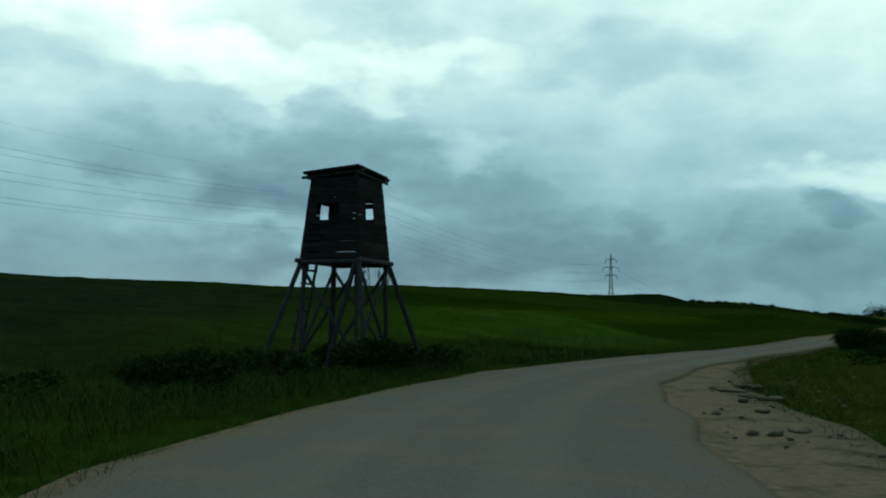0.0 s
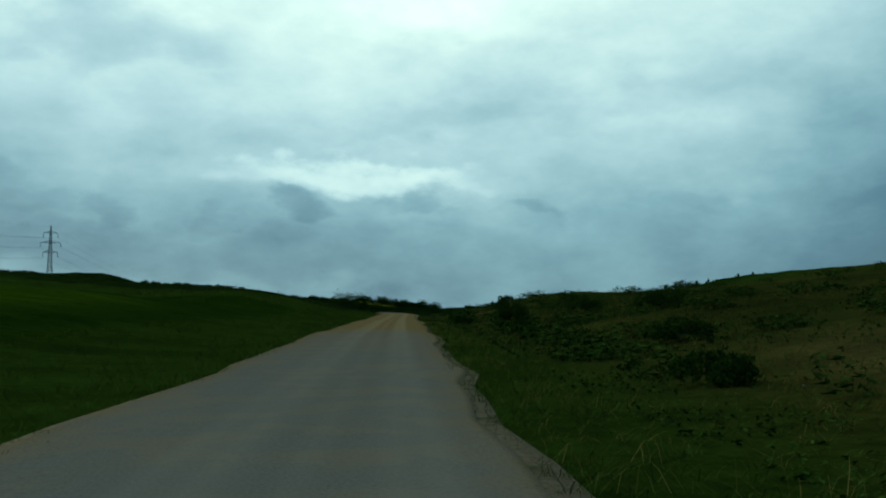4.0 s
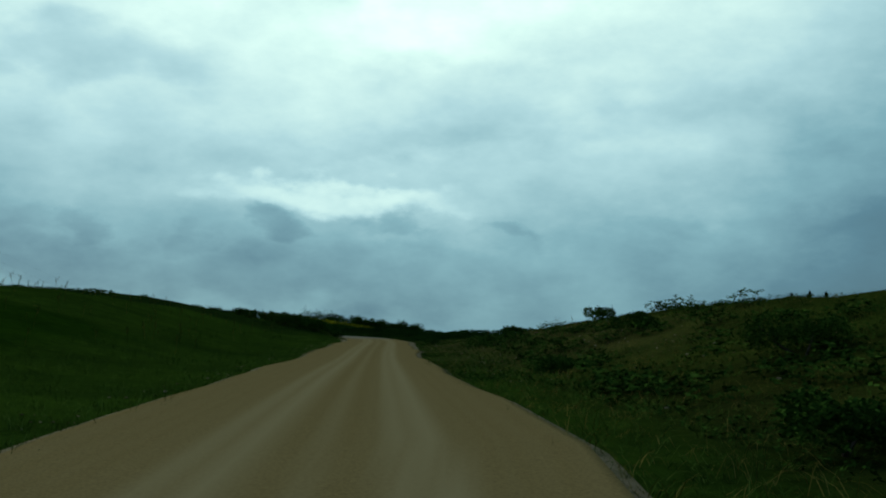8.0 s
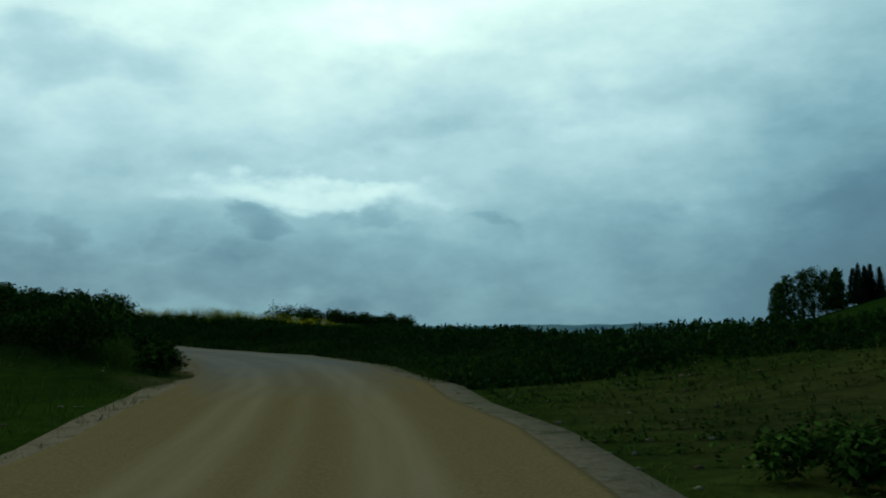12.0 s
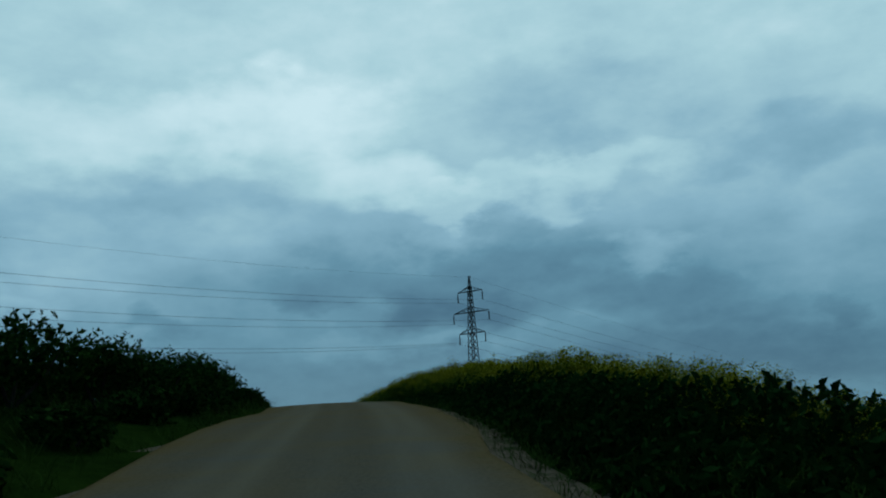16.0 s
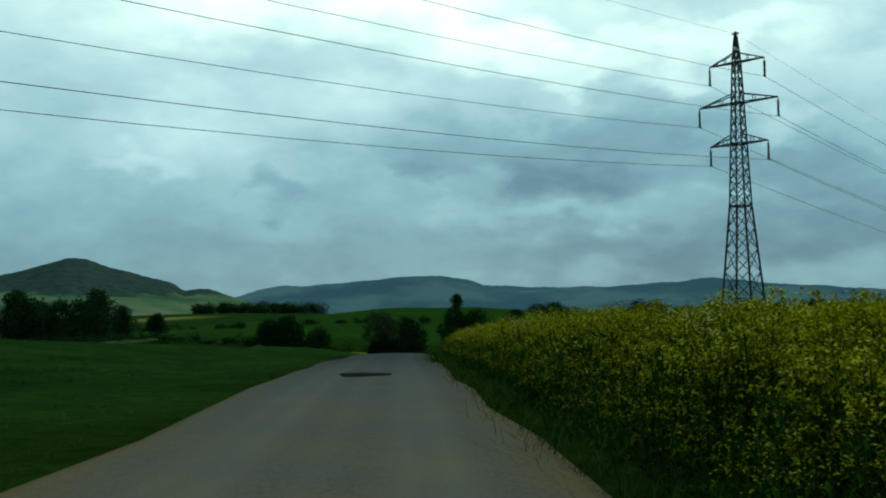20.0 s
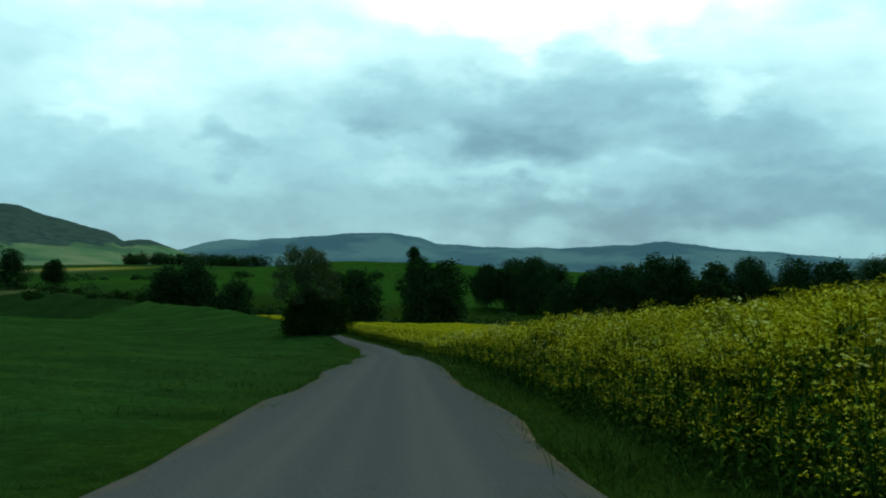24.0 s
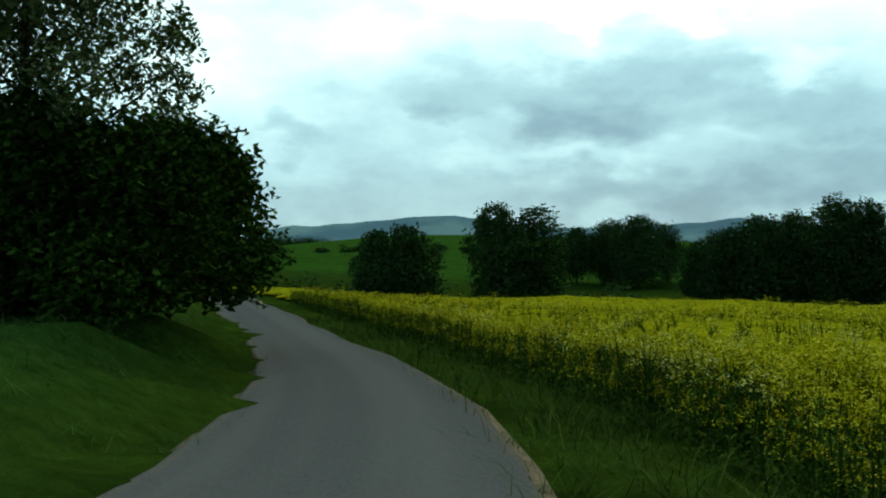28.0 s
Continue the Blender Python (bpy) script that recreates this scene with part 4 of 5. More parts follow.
def clump_template(n, seed, size=1.0, flat=0.6):
    """A tuft of n small leaves round the origin."""
    g = np.random.default_rng(seed)
    vs, fs = [], []
    for i in range(n):
        c = g.normal(0, 0.34, 3) * size
        d = g.normal(0, 1, 3)
        d[2] *= flat
        d /= np.linalg.norm(d)
        s = np.cross(d, g.normal(0, 1, 3))
        s /= np.linalg.norm(s)
        a = 0.42 * size * g.uniform(0.7, 1.3)
        vs += [c - d * a, c + s * a * 0.45, c + d * a, c - s * a * 0.45]
        fs += [(4 * i, 4 * i + 1, 4 * i + 2), (4 * i, 4 * i + 2, 4 * i + 3)]
    return np.array(vs), np.array(fs), np.zeros(len(fs), int)


def crown_points(lumps, per, g, shell=0.55):
    """Places of leaf tufts in a crown made of lumps: (x, y, z, radius, flatness)."""
    pts = []
    for x, y, z, r, fl in lumps:
        n = max(6, int(per * r * r), int(0.9 * per * r) if per > 100 else 0)
        d = g.normal(0, 1, (n, 3))
        d /= np.linalg.norm(d, axis=1)[:, None]
        q = d * (g.uniform(shell, 1.06, n) ** 0.6)[:, None] * r * (1 + 0.18 * g.normal(0, 1, n))[:, None]
        q[:, 2] *= fl
        pts.append(q + (x, y, z))
    return np.concatenate(pts)


def crown(name, lumps, per, leaf, mat, parent, seed, leaves=5, shell=0.55):
    g = np.random.default_rng(seed)
    pts = crown_points(lumps, per, g, shell)
    pts = pts[pts[:, 2] > 0.05]
    v, f, m = spread(clump_template(leaves, seed + 1, 1.0), pts, g.uniform(0, 6.28, len(pts)), g.uniform(0.7, 1.35, len(pts)) * leaf)
    return arrays_object(name, v, f, [mat], parent=parent)


def limb_mesh(name, pts, r0, r1, mat, parent, sides=7):
    bm = bmesh.new()
    tube(bm, pts, r0, r1, sides)
    return part(name, bm, mat, parent)


def tree(x, y, height, width, label, seed, group="", leaf=0.55, per=26, mat=None, base=0.10, limbs=5, name="tree", lumpy=9, foot=None):
    """Broad-leaved tree: tapered trunk, limbs, crown of leaf tufts in uneven lumps."""
    g = np.random.default_rng(seed)
    root = new(name)
    root.matrix_world = pose(x, y, (land_at(x, y) if foot is None else foot) - 0.05, 0, 0, float(g.uniform(0, 360)))
    top = height * 0.78
    bend = g.normal(0, 0.03 * height, 2)
    spine = [(bend[0] * (i / 5) ** 2, bend[1] * (i / 5) ** 2, top * i / 5 - (0.3 if i == 0 else 0)) for i in range(6)]
    limb_mesh("trunk", spine, 0.018 * height + 0.05, 0.03, M_BARK, root, 8)
    lumps = []
    for i in range(lumpy):
        q = (i + 0.5) / lumpy
        h = height * (base + (0.92 - base) * q)
        wide = width * 0.5 * math.sin(math.pi * (0.22 + 0.68 * q)) ** 0.8 * g.uniform(0.65, 1.3)
        an = i * 2.4 + g.uniform(-0.5, 0.5)
        r = g.uniform(0.26, 0.38) * width * (1.0 - 0.35 * q)
        off = max(0.0, wide - r * 0.8)
        lumps.append((math.cos(an) * off, math.sin(an) * off, h, r, g.uniform(0.75, 1.0)))
    lumps.append((bend[0], bend[1], height * 0.62, width * 0.34, 1.15))
    lumps.append((bend[0], bend[1], height * 0.88, width * 0.2, 1.0))
    for i in range(limbs):
        l = lumps[(i * 2) % lumpy]
        h0 = height * (0.22 + 0.09 * i)
        limb_mesh("limb", [(0, 0, h0), (l[0] * 0.5, l[1] * 0.5, h0 + (l[2] - h0) * 0.6), (l[0], l[1], l[2])], 0.008 * height + 0.02, 0.015, M_BARK, root, 5)
    crown("crown", lumps, per, leaf, mat or M_TREE, root, seed * 3 + 1)
    return tagged(root, label, "tree", group)


def bush(x, y, height, width, label, seed, group="", leaf=0.22, per=130, mat=None, stems=4, name="bush", deep=None):
    g = np.random.default_rng(seed)
    root = new(name)
    root.matrix_world = pose(x, y, land_at(x, y) - 0.03, 0, 0, float(g.uniform(0, 360)))
    lumps = []
    for i in range(7):
        an, q = i * 2.4 + g.uniform(-0.4, 0.4), g.uniform(0.2, 1)
        r = height * g.uniform(0.28, 0.42)
        off = max(0, width * 0.5 - r) * math.sqrt(q)
        lumps.append((math.cos(an) * off, math.sin(an) * off * (deep or 1), r * 0.8 + (height - 1.5 * r) * (1 - q * 0.75) * g.uniform(0.6, 1), r, 0.85))
    for i in range(stems):
        l = lumps[i]
        limb_mesh("stem", [(0, 0, -0.1), (l[0] * 0.6, l[1] * 0.6, l[2] * 0.6), (l[0], l[1], l[2] + l[3] * 0.5)], 0.03 + 0.008 * height, 0.008, M_BARK, root, 5)
    crown("foliage", lumps, per, leaf, mat or M_BUSH, root, seed * 3 + 1)
    return tagged(root, label, "bush", group)


def fir(x, y, height, width, label, seed, group=""):
    g = np.random.default_rng(seed)
    root = new("conifer")
    root.matrix_world = pose(x, y, land_at(x, y) - 0.05)
    limb_mesh("trunk", [(0, 0, -0.3), (0, 0, height * 0.5), (0, 0, height * 0.97)], 0.02 * height, 0.02, M_BARK, root, 7)
    pts, turns, scs = [], [], []
    for i in range(int(height * 7)):
        q = i / (height * 7)
        for k in range(int(9 - 5 * q)):
            an = g.uniform(0, 6.28)
            r = width * 0.5 * (1 - q) ** 0.85 * g.uniform(0.25, 1.0)
            pts.append((math.cos(an) * r, math.sin(an) * r, height * (0.08 + 0.9 * q) - r * 0.25))
            turns.append(an)
            scs.append(0.5 + 0.5 * (1 - q))
    v, f, m = spread(clump_template(7, seed, 1.0, 0.35), np.array(pts), np.array(turns), np.array(scs) * 0.8)
    arrays_object("crown", v, f, [M_FIR], parent=root)
    return tagged(root, label, "conifer", group)


# the pale-leaved tree standing in a dark bush beside the lane
def roadside_tree(x, y):
    root = new("roadside_tree")
    root.matrix_world = pose(x, y, land_at(x, y) - 0.05)
    g = np.random.default_rng(77)
    limb_mesh("trunk", [(0, 0, -0.3), (0.1, 0.05, 1.8), (0.0, 0.1, 3.6), (0.15, 0.0, 5.4), (0.1, 0.1, 7.0)], 0.20, 0.03, M_BARK, root, 8)
    lumps = []
    for i in range(34):
        an, q = i * 2.4, (i + 0.5) / 34
        h = 3.0 + 4.1 * q
        wide = 3.15 * math.sin(math.pi * (0.42 + 0.46 * q)) ** 0.65
        off = wide * g.uniform(0.5, 0.95)
        p = (math.cos(an) * off, math.sin(an) * off, h, g.uniform(0.5, 0.8), 0.9)
        lumps.append(p)
        h0 = 1.6 + 4.0 * q * 0.9
        limb_mesh("limb", [(0.05, 0.05, h0), (p[0] * 0.45, p[1] * 0.45, h0 + (h - h0) * 0.45), (p[0] * 0.8, p[1] * 0.8, h0 + (h - h0) * 0.85), (p[0], p[1], h + 0.3)], 0.05 * (1.2 - q), 0.008, M_BARK, root, 5)
    lumps += [(0.0, 0.0, 4.2, 1.2, 1.0), (0.1, 0.0, 5.5, 1.15, 1.0), (0.8, -0.9, 5.2, 0.9, 0.9), (0.1, 0.1, 7.0, 0.7, 0.9), (0.9, 0.4, 6.7, 0.7, 0.9), (-0.8, -0.3, 6.7, 0.7, 0.9), (1.9, 0.8, 5.0, 0.85, 0.9), (1.6, 0.2, 5.9, 0.75, 0.9)]
    crown("crown", lumps, 250, 0.14, M_PALE, root, 5, 4, 0.2)
    # the bush leans out past the trunk, towards the lane
    low = []
    for i in range(26):
        an, q = i * 2.4 + g.uniform(-0.3, 0.3), math.sqrt(g.uniform(0.1, 1))
        hz = g.uniform(0.6, 2.9)
        wide = 2.5 * q * (1.0 - 0.12 * hz)
        low.append((0.75 + math.cos(an) * wide * 1.15, math.sin(an) * wide, hz, g.uniform(0.75, 1.1), 0.95))
    low += [(0.2, 0, 2.2, 1.7, 1.0), (0.9, -0.4, 1.2, 1.8, 0.8), (1.9, 0.3, 1.3, 1.3, 0.95)]
    for i in range(20):
        an, q, hz = i * 2.4, math.sqrt(g.uniform(0.1, 1)), g.uniform(0.7, 3.1)
        wide = 2.3 * q * (1.0 - 0.12 * hz)
        low.append((0.1 + math.cos(an) * wide, 3.6 + math.sin(an) * wide, hz, g.uniform(0.85, 1.2), 0.95))
    crown("undergrowth", low, 420, 0.19, M_BUSH, root, 6, 5, 0.5)["label"] = "dense dark bush round the trunk"
    return tagged(root, "pale-leaved tree rising out of a dense dark bush beside the lane", "tree")


roadside_tree(11.8, 454.1)

# trees of the valley
VALLEY = [(-31.6, 577, 8.7, 6.0), (-27.6, 580, 9.2, 7.4), (-42.0, 600, 9.0, 5.0), (-13.6, 579, 12.2, 8.2), (-8.6, 582, 12.0, 7.6), (-24.6, 700, 11.6, 9.0), (-15.7, 700, 13.2, 10.0), (-7.2, 690, 13.8, 12.0), (-1.7, 705, 12.6, 8.0),
          (11.4, 690, 10.9, 8.0), (12.9, 610, 7.2, 5.8), (18.3, 612, 9.0, 7.4), (22.7, 614, 11.2, 8.6), (28.1, 616, 12.0, 8.6), (34.0, 612, 13.6, 8.8), (38.8, 614, 13.6, 8.2), (47.8, 612, 12.0, 9.3), (55.7, 616, 13.0, 10.4),
          (65.6, 618, 12.4, 11.4), (73.6, 616, 12.2, 10.9), (84, 622, 13.2, 12.0), (95, 626, 12.6, 12.0), (107, 630, 13.2, 13.0), (120, 634, 12.8, 13.0), (134, 640, 13.4, 14.0), (150, 645, 13.0, 14.0),
          (-58.5, 553, 8.8, 5.8), (-53.9, 556, 9.8, 7.8), (-47.2, 560, 7.4, 6.6), (-186.9, 696, 12.2, 6.3), (-201.3, 690, 16.0, 9.0)]
for i, (x, y, h, w) in enumerate(VALLEY):
    tree(x, y, h - land_at(x, y), w * 1.3, "dark green broad-leaved tree in the valley below the fields", 100 + i, "trees along the stream", leaf=0.5, per=30, lumpy=18, base=0.10 + 0.08 * (i % 3))
tree(-84.0, 818, 8.0, 7.0, "lone round tree on the crest of the green hill", 160, leaf=0.7, per=22, limbs=4)
for i in range(9):
    tree(-232 + 13 * (i % 5) + 4 * (i // 5), 640 + 17 * (i // 5) + 5 * math.sin(i * 2.0), 19 + 2.5 * math.sin(i * 1.7), 14, "tall dark tree of the copse in the valley", 170 + i, "trees of the copse", leaf=0.9, per=9, limbs=2)
for i, (x, y, top, w) in enumerate([(-109, 580, 4.3, 6.0), (-104, 582, 4.6, 5.2), (-90.3, 575, 2.1, 2.7), (-84.3, 578, 4.7, 6.6), (-72.7, 570, 5.2, 4.4), (-94.4, 576, 1.6, 2.4), (-128, 610, 4.0, 4.0), (-140, 616, 4.6, 4.4), (-118, 590, 3.4, 4.2), (-66, 566, 3.2, 3.6)]):
    h = max(1.4, top - land_at(x, y))
    bush(x, y, h, w, "round green shrub in the far meadow", 190 + i, "shrubs in the meadow", leaf=0.5, per=26, stems=2)


def far_wood(name, spots, label, leaf=1.6, per=2.4, mat=None, tufts=4):
    """Woods too far off to count their trees: crowns of tufts in one mesh."""
    g = np.random.default_rng(len(spots))
    lumps = []
    for x, y, h, w in spots:
        z = land_at(x, y)
        for q in (0.15, 0.42, 0.72):
            lumps.append((x + g.normal(0, w * 0.12), y + g.normal(0, w * 0.12), z + h * q, w * 0.5 * (1.15 - 0.6 * abs(q - 0.45)), 0.9 * h / w))
    pts = crown_points(lumps, per, g, 0.4)
    v, f, m = spread(clump_template(tufts, 5), pts, g.uniform(0, 6.28, len(pts)), g.uniform(0.7, 1.4, len(pts)) * leaf)
    return tagged(arrays_object(name, v, f, [mat or M_TREE]), label, "woodland", kind="stuff")


g = np.random.default_rng(21)
far_wood("far_woods", [(x, y, 15.0 - 4.6 * s + g.uniform(-1.2, 1.0) - land_at(x, y), g.uniform(4.5, 7)) for s in np.linspace(0, 1, 22) for x, y in [(228 + 46 * s + g.normal(0, 1.5), 530 - 22 * s + g.normal(0, 2))]],
         "dark strip of distant woodland on a rise", 0.8, 22.0, M_BUSH)
far_wood("hedgerow", [(-330 + 330 * s, 640 - 18 * s + g.normal(0, 2.5), g.uniform(2.0, 4.6), g.uniform(3, 6)) for s in np.linspace(0, 1, 80)], "long dark hedgerow across the valley fields", 0.8, 5.0)
far_wood("far_hedges", [(-330 + 250 * s + g.normal(0, 5), 762 + 12 * math.sin(s * 7) + g.normal(0, 3), g.uniform(1.5, 3.2), g.uniform(3, 6)) for s in np.linspace(0, 1, 40)],
         "hedges and small trees between far fields", 0.8, 6.0)
far_wood("stream_thicket", [(12 + 155 * s + g.normal(0, 2), 613 + 30 * s + g.normal(0, 3), g.uniform(5, 9), g.uniform(6, 9)) for s in np.linspace(0, 1, 40)],
         "thicket of young trees and bushes along the stream", 0.6, 9.0)
far_wood("meadow_scrub", [(-70 + 84 * s + g.normal(0, 3), 592 + 10 * math.sin(s * 9) + g.normal(0, 5), g.uniform(0.8, 2.2), g.uniform(2, 5)) for s in np.linspace(0, 1, 26)],
         "low scrub in the wet meadow between the trees", 0.4, 10.0)
far_wood("hillside_woods", [(-515 + 135 * s + g.normal(0, 6), 1255 + 40 * s + g.normal(0, 12), g.uniform(8, 12), g.uniform(9, 14)) for s in np.linspace(0, 1, 60)],
         "dark wood on the far hillside", 1.8, 1.5)

# firs and oaks on the dry slope
for i, (q, top) in enumerate([(0.02, 13.4), (0.10, 15.2), (0.19, 16.4), (0.27, 16.6), (0.36, 16.0), (0.44, 15.6)]):
    x, y = 260.8 + 17.7 * q, 321.0 - 23.0 * q
    tree(x, y, top - land_at(x, y), 5.2, "dark bushy tree standing on the dry slope", 210 + i, "trees on the slope", leaf=0.5, per=40, base=0.05, limbs=2)
for i, (q, top) in enumerate([(0.47, 16.4), (0.53, 16.0), (0.58, 16.9), (0.64, 16.4), (0.69, 16.9), (0.74, 16.0), (0.86, 16.6), (0.91, 17.9), (0.97, 18.6), (1.03, 18.0), (1.09, 18.8), (1.15, 19.2), (1.22, 18.8)]):
    x, y = 260.8 + 17.7 * q + 1.2 * math.sin(i * 2.2), 321.0 - 23.0 * q + 1.2 * math.cos(i * 1.7)
    fir(x, y, top - land_at(x, y), 3.6, "dark spiky conifer standing on the slope", 230 + i, "conifers on the slope")


def by_road(t, side):
    """The place that far to the right of the lane where the car is at t."""
    k = int(np.argmin(abs(ROAD_TIME - t)))
    return ROAD[k, 0] + ROAD_RIGHT[k, 0] * side, ROAD[k, 1] + ROAD_RIGHT[k, 1] * side


# bushes beside the lane
for i, (t, s, h, w) in enumerate([(1.55, -7.5, 0.9, 2.4), (1.75, -6.3, 1.0, 2.6), (2.0, -6.2, 0.8, 2.2), (1.35, -8.6, 0.8, 2.2), (2.3, -7.2, 0.7, 2.0), (1.9, -8.2, 0.8, 2.4), (1.65, -9.6, 0.8, 2.6), (1.2, -6.8, 0.8, 2.2),
                                  (2.2, -8.9, 0.7, 2.4), (1.45, -6.2, 0.7, 2.0), (1.0, -8.0, 0.6, 2.0)]):
    bush(*by_road(t, s), h, w, "low dark bush in the tall grass by the lane", 260 + i, "bushes in the verge", leaf=0.11, per=420, stems=2)
bush(*by_road(4.15, 4.6), 1.75, 3.6, "rounded dark bush at the edge of the lane", 280, leaf=0.10, per=1100)
for i, (t, s, h, w) in enumerate([(3.25, 6.5, 1.0, 2.6), (3.6, 8.5, 0.8, 2.4), (5.2, 6.0, 0.8, 2.0), (6.0, 9.0, 0.9, 2.4), (6.9, 6.0, 0.8, 1.8), (7.8, 7.5, 1.1, 2.6), (8.6, 5.0, 0.8, 2.0), (9.3, 10.0, 1.2, 3.0),
                                  (9.7, 5.4, 0.6, 1.4), (10.4, 11.0, 0.9, 2.2), (11.4, 13.0, 1.0, 2.6), (12.0, 9.0, 0.7, 2.0), (8.2, 13.0, 1.2, 3.0), (7.2, 14.0, 1.2, 3.2), (12.4, 3.6, 0.5, 1.5)]):
    bush(*by_road(t, s), h, w, "scrubby green bush on the dry slope", 290 + i, "bushes on the slope", leaf=0.09, per=480, stems=2)
for i in range(84):
    t = 13.3 + 0.062 * i
    k = int(np.argmin(abs(ROAD_TIME - t)))
    off = LEFT_EDGE[k] + (0.9, 2.3, 3.9, 5.8)[i % 4] + 0.3 * math.sin(i * 1.7)
    near = off < LEFT_EDGE[k] + 1.6
    bush(*by_road(t, -off), (0.75 if near else 1.05 if t < 16.3 else 1.4) + 0.2 * math.sin(i * 2.1), 1.3 if near else 2.5, "dark leafy bush on the bank above the lane", 320 + i, "bushes on the bank", leaf=0.13, per=300 if near else 230, stems=3)


# ---- grass ----
def grass_template(n, seed, spread_r=0.16):
    g = np.random.default_rng(seed)
    vs, fs = [], []
    for i in range(n):
        b = g.normal(0, spread_r, 2)
        an, w, h = g.uniform(0, 6.28), g.uniform(0.0025, 0.0055), g.uniform(0.3, 1.0) ** 1.3
        lean = np.array([math.cos(an), math.sin(an)]) * h * g.uniform(0.3, 1.5)
        side = np.array([-math.sin(an), math.cos(an)]) * w
        bow = 1 - 0.25 * g.uniform(0, 1)
        p = [(*(b - side), 0), (*(b + side), 0), (*(b + lean * 0.35 - side * 0.8), h * 0.62), (*(b + lean * 0.35 + side * 0.8), h * 0.62), (*(b + lean), h * bow)]
        vs += p
        fs += [(5 * i, 5 * i + 1, 5 * i + 3), (5 * i, 5 * i + 3, 5 * i + 2), (5 * i + 2, 5 * i + 3, 5 * i + 4)]
    return np.array(vs), np.array(fs), np.zeros(len(fs), int)


def verge_places(n, lo, hi, sign, t0, t1, g, power=1.6):
    t = g.uniform(t0, t1, n)
    k = np.searchsorted(ROAD_TIME, t).clip(0, len(ROAD) - 1)
    edge = np.where(sign > 0, RIGHT_EDGE[k] + sh_r[k], LEFT_EDGE[k] + sh_l[k])
    d = edge - 0.3 + lo + (hi - lo) * g.uniform(0, 1, n) ** power
    x, y = ROAD[k, 0] + sign * ROAD_RIGHT[k, 0] * d, ROAD[k, 1] + sign * ROAD_RIGHT[k, 1] * d
    k2, s2 = near_road(x, y)
    out = np.maximum(s2 - RIGHT_EDGE[k2] - sh_r[k2], -s2 - LEFT_EDGE[k2] - sh_l[k2])
    ok = out > min(-0.32, lo - 0.3)
    x, y = x[ok], y[ok]
    return np.stack([x, y, land(x, y) - 0.03], 1), t[ok]


def grass(name, n, lo, hi, sign, t0, t1, height, mat, seed, label, blades=7, power=1.6):
    g = np.random.default_rng(seed)
    p, t = verge_places(n, lo, hi, sign, t0, t1, g, power)
    wave = 0.65 + 0.6 * (np.sin(p[:, 0] * 0.7) * np.sin(p[:, 1] * 0.53 + 1) * 0.5 + 0.5)
    s = height * wave * g.uniform(0.6, 1.25, len(p))
    v, f, m = spread(grass_template(blades, seed), p, g.uniform(0, 6.28, len(p)), np.stack([0.6 + 0.5 * s, 0.6 + 0.5 * s, s], 1), g.normal(0, 0.12, (len(p), 2)))
    return tagged(arrays_object(name, v, f, [mat]), label, "grass", kind="stuff")


grass("verge_grass", 7500, 0.0, 7.0, -1, -1.5, 13.2, 0.30, M_GRASS, 41, "tall dark grass and weeds along the verge")
grass("verge_grass", 5000, 0.0, 9.0, -1, 13.2, 18.4, 0.6, M_GRASS, 42, "rank grass and weeds on the bank")
grass("verge_grass", 12000, 0.0, 9.0, -1, 18.0, 30.0, 0.15, M_MEADOW, 43, "short green meadow grass beside the lane")
grass("tall_grass", 6500, 1.0, 9.0, -1, 0.5, 3.6, 0.62, M_GRASS, 56, "rank tall grass round the foot of the tower", power=1.0)
grass("slope_grass", 8000, 0.0, 12.0, 1, -0.5, 10.2, 0.34, M_GRASS, 44, "green weeds on the slope above the lane")
grass("slope_grass", 4500, 0.3, 16.0, 1, 9.6, 12.9, 0.2, M_GRASS, 49, "sparse short weeds on bare earth")
grass("dry_slope_grass", 2500, 0.5, 24.0, 1, 10.0, 13.0, 0.16, M_DRY, 50, "sparse short dry grass on bare earth", power=1.0)
grass("dry_slope_grass", 6500, 0.2, 22.0, 1, -0.5, 10.3, 0.34, M_DRY, 45, "yellowed dry grass on the slope", power=1.2)
grass("verge_grass", 9000, 0.0, 3.0, 1, 13.0, 30.0, 0.45, M_GRASS, 46, "dark grass between the lane and the rape", power=1.0)
grass("slope_grass", 4000, 0.0, 6.0, 1, 13.0, 16.9, 0.34, M_GRASS, 48, "dark green grass on the slope below the rape", power=1.6)
grass("verge_grass", 5000, 0.0, 5.0, -1, 25.0, 30.0, 0.24, M_MEADOW, 55, "uncut grass on the bank below the tree")
grass("meadow_grass", 14000, 5.0, 34.0, -1, 19.5, 30.0, 0.18, M_MEADOW, 47, "green meadow grass", power=1.3)


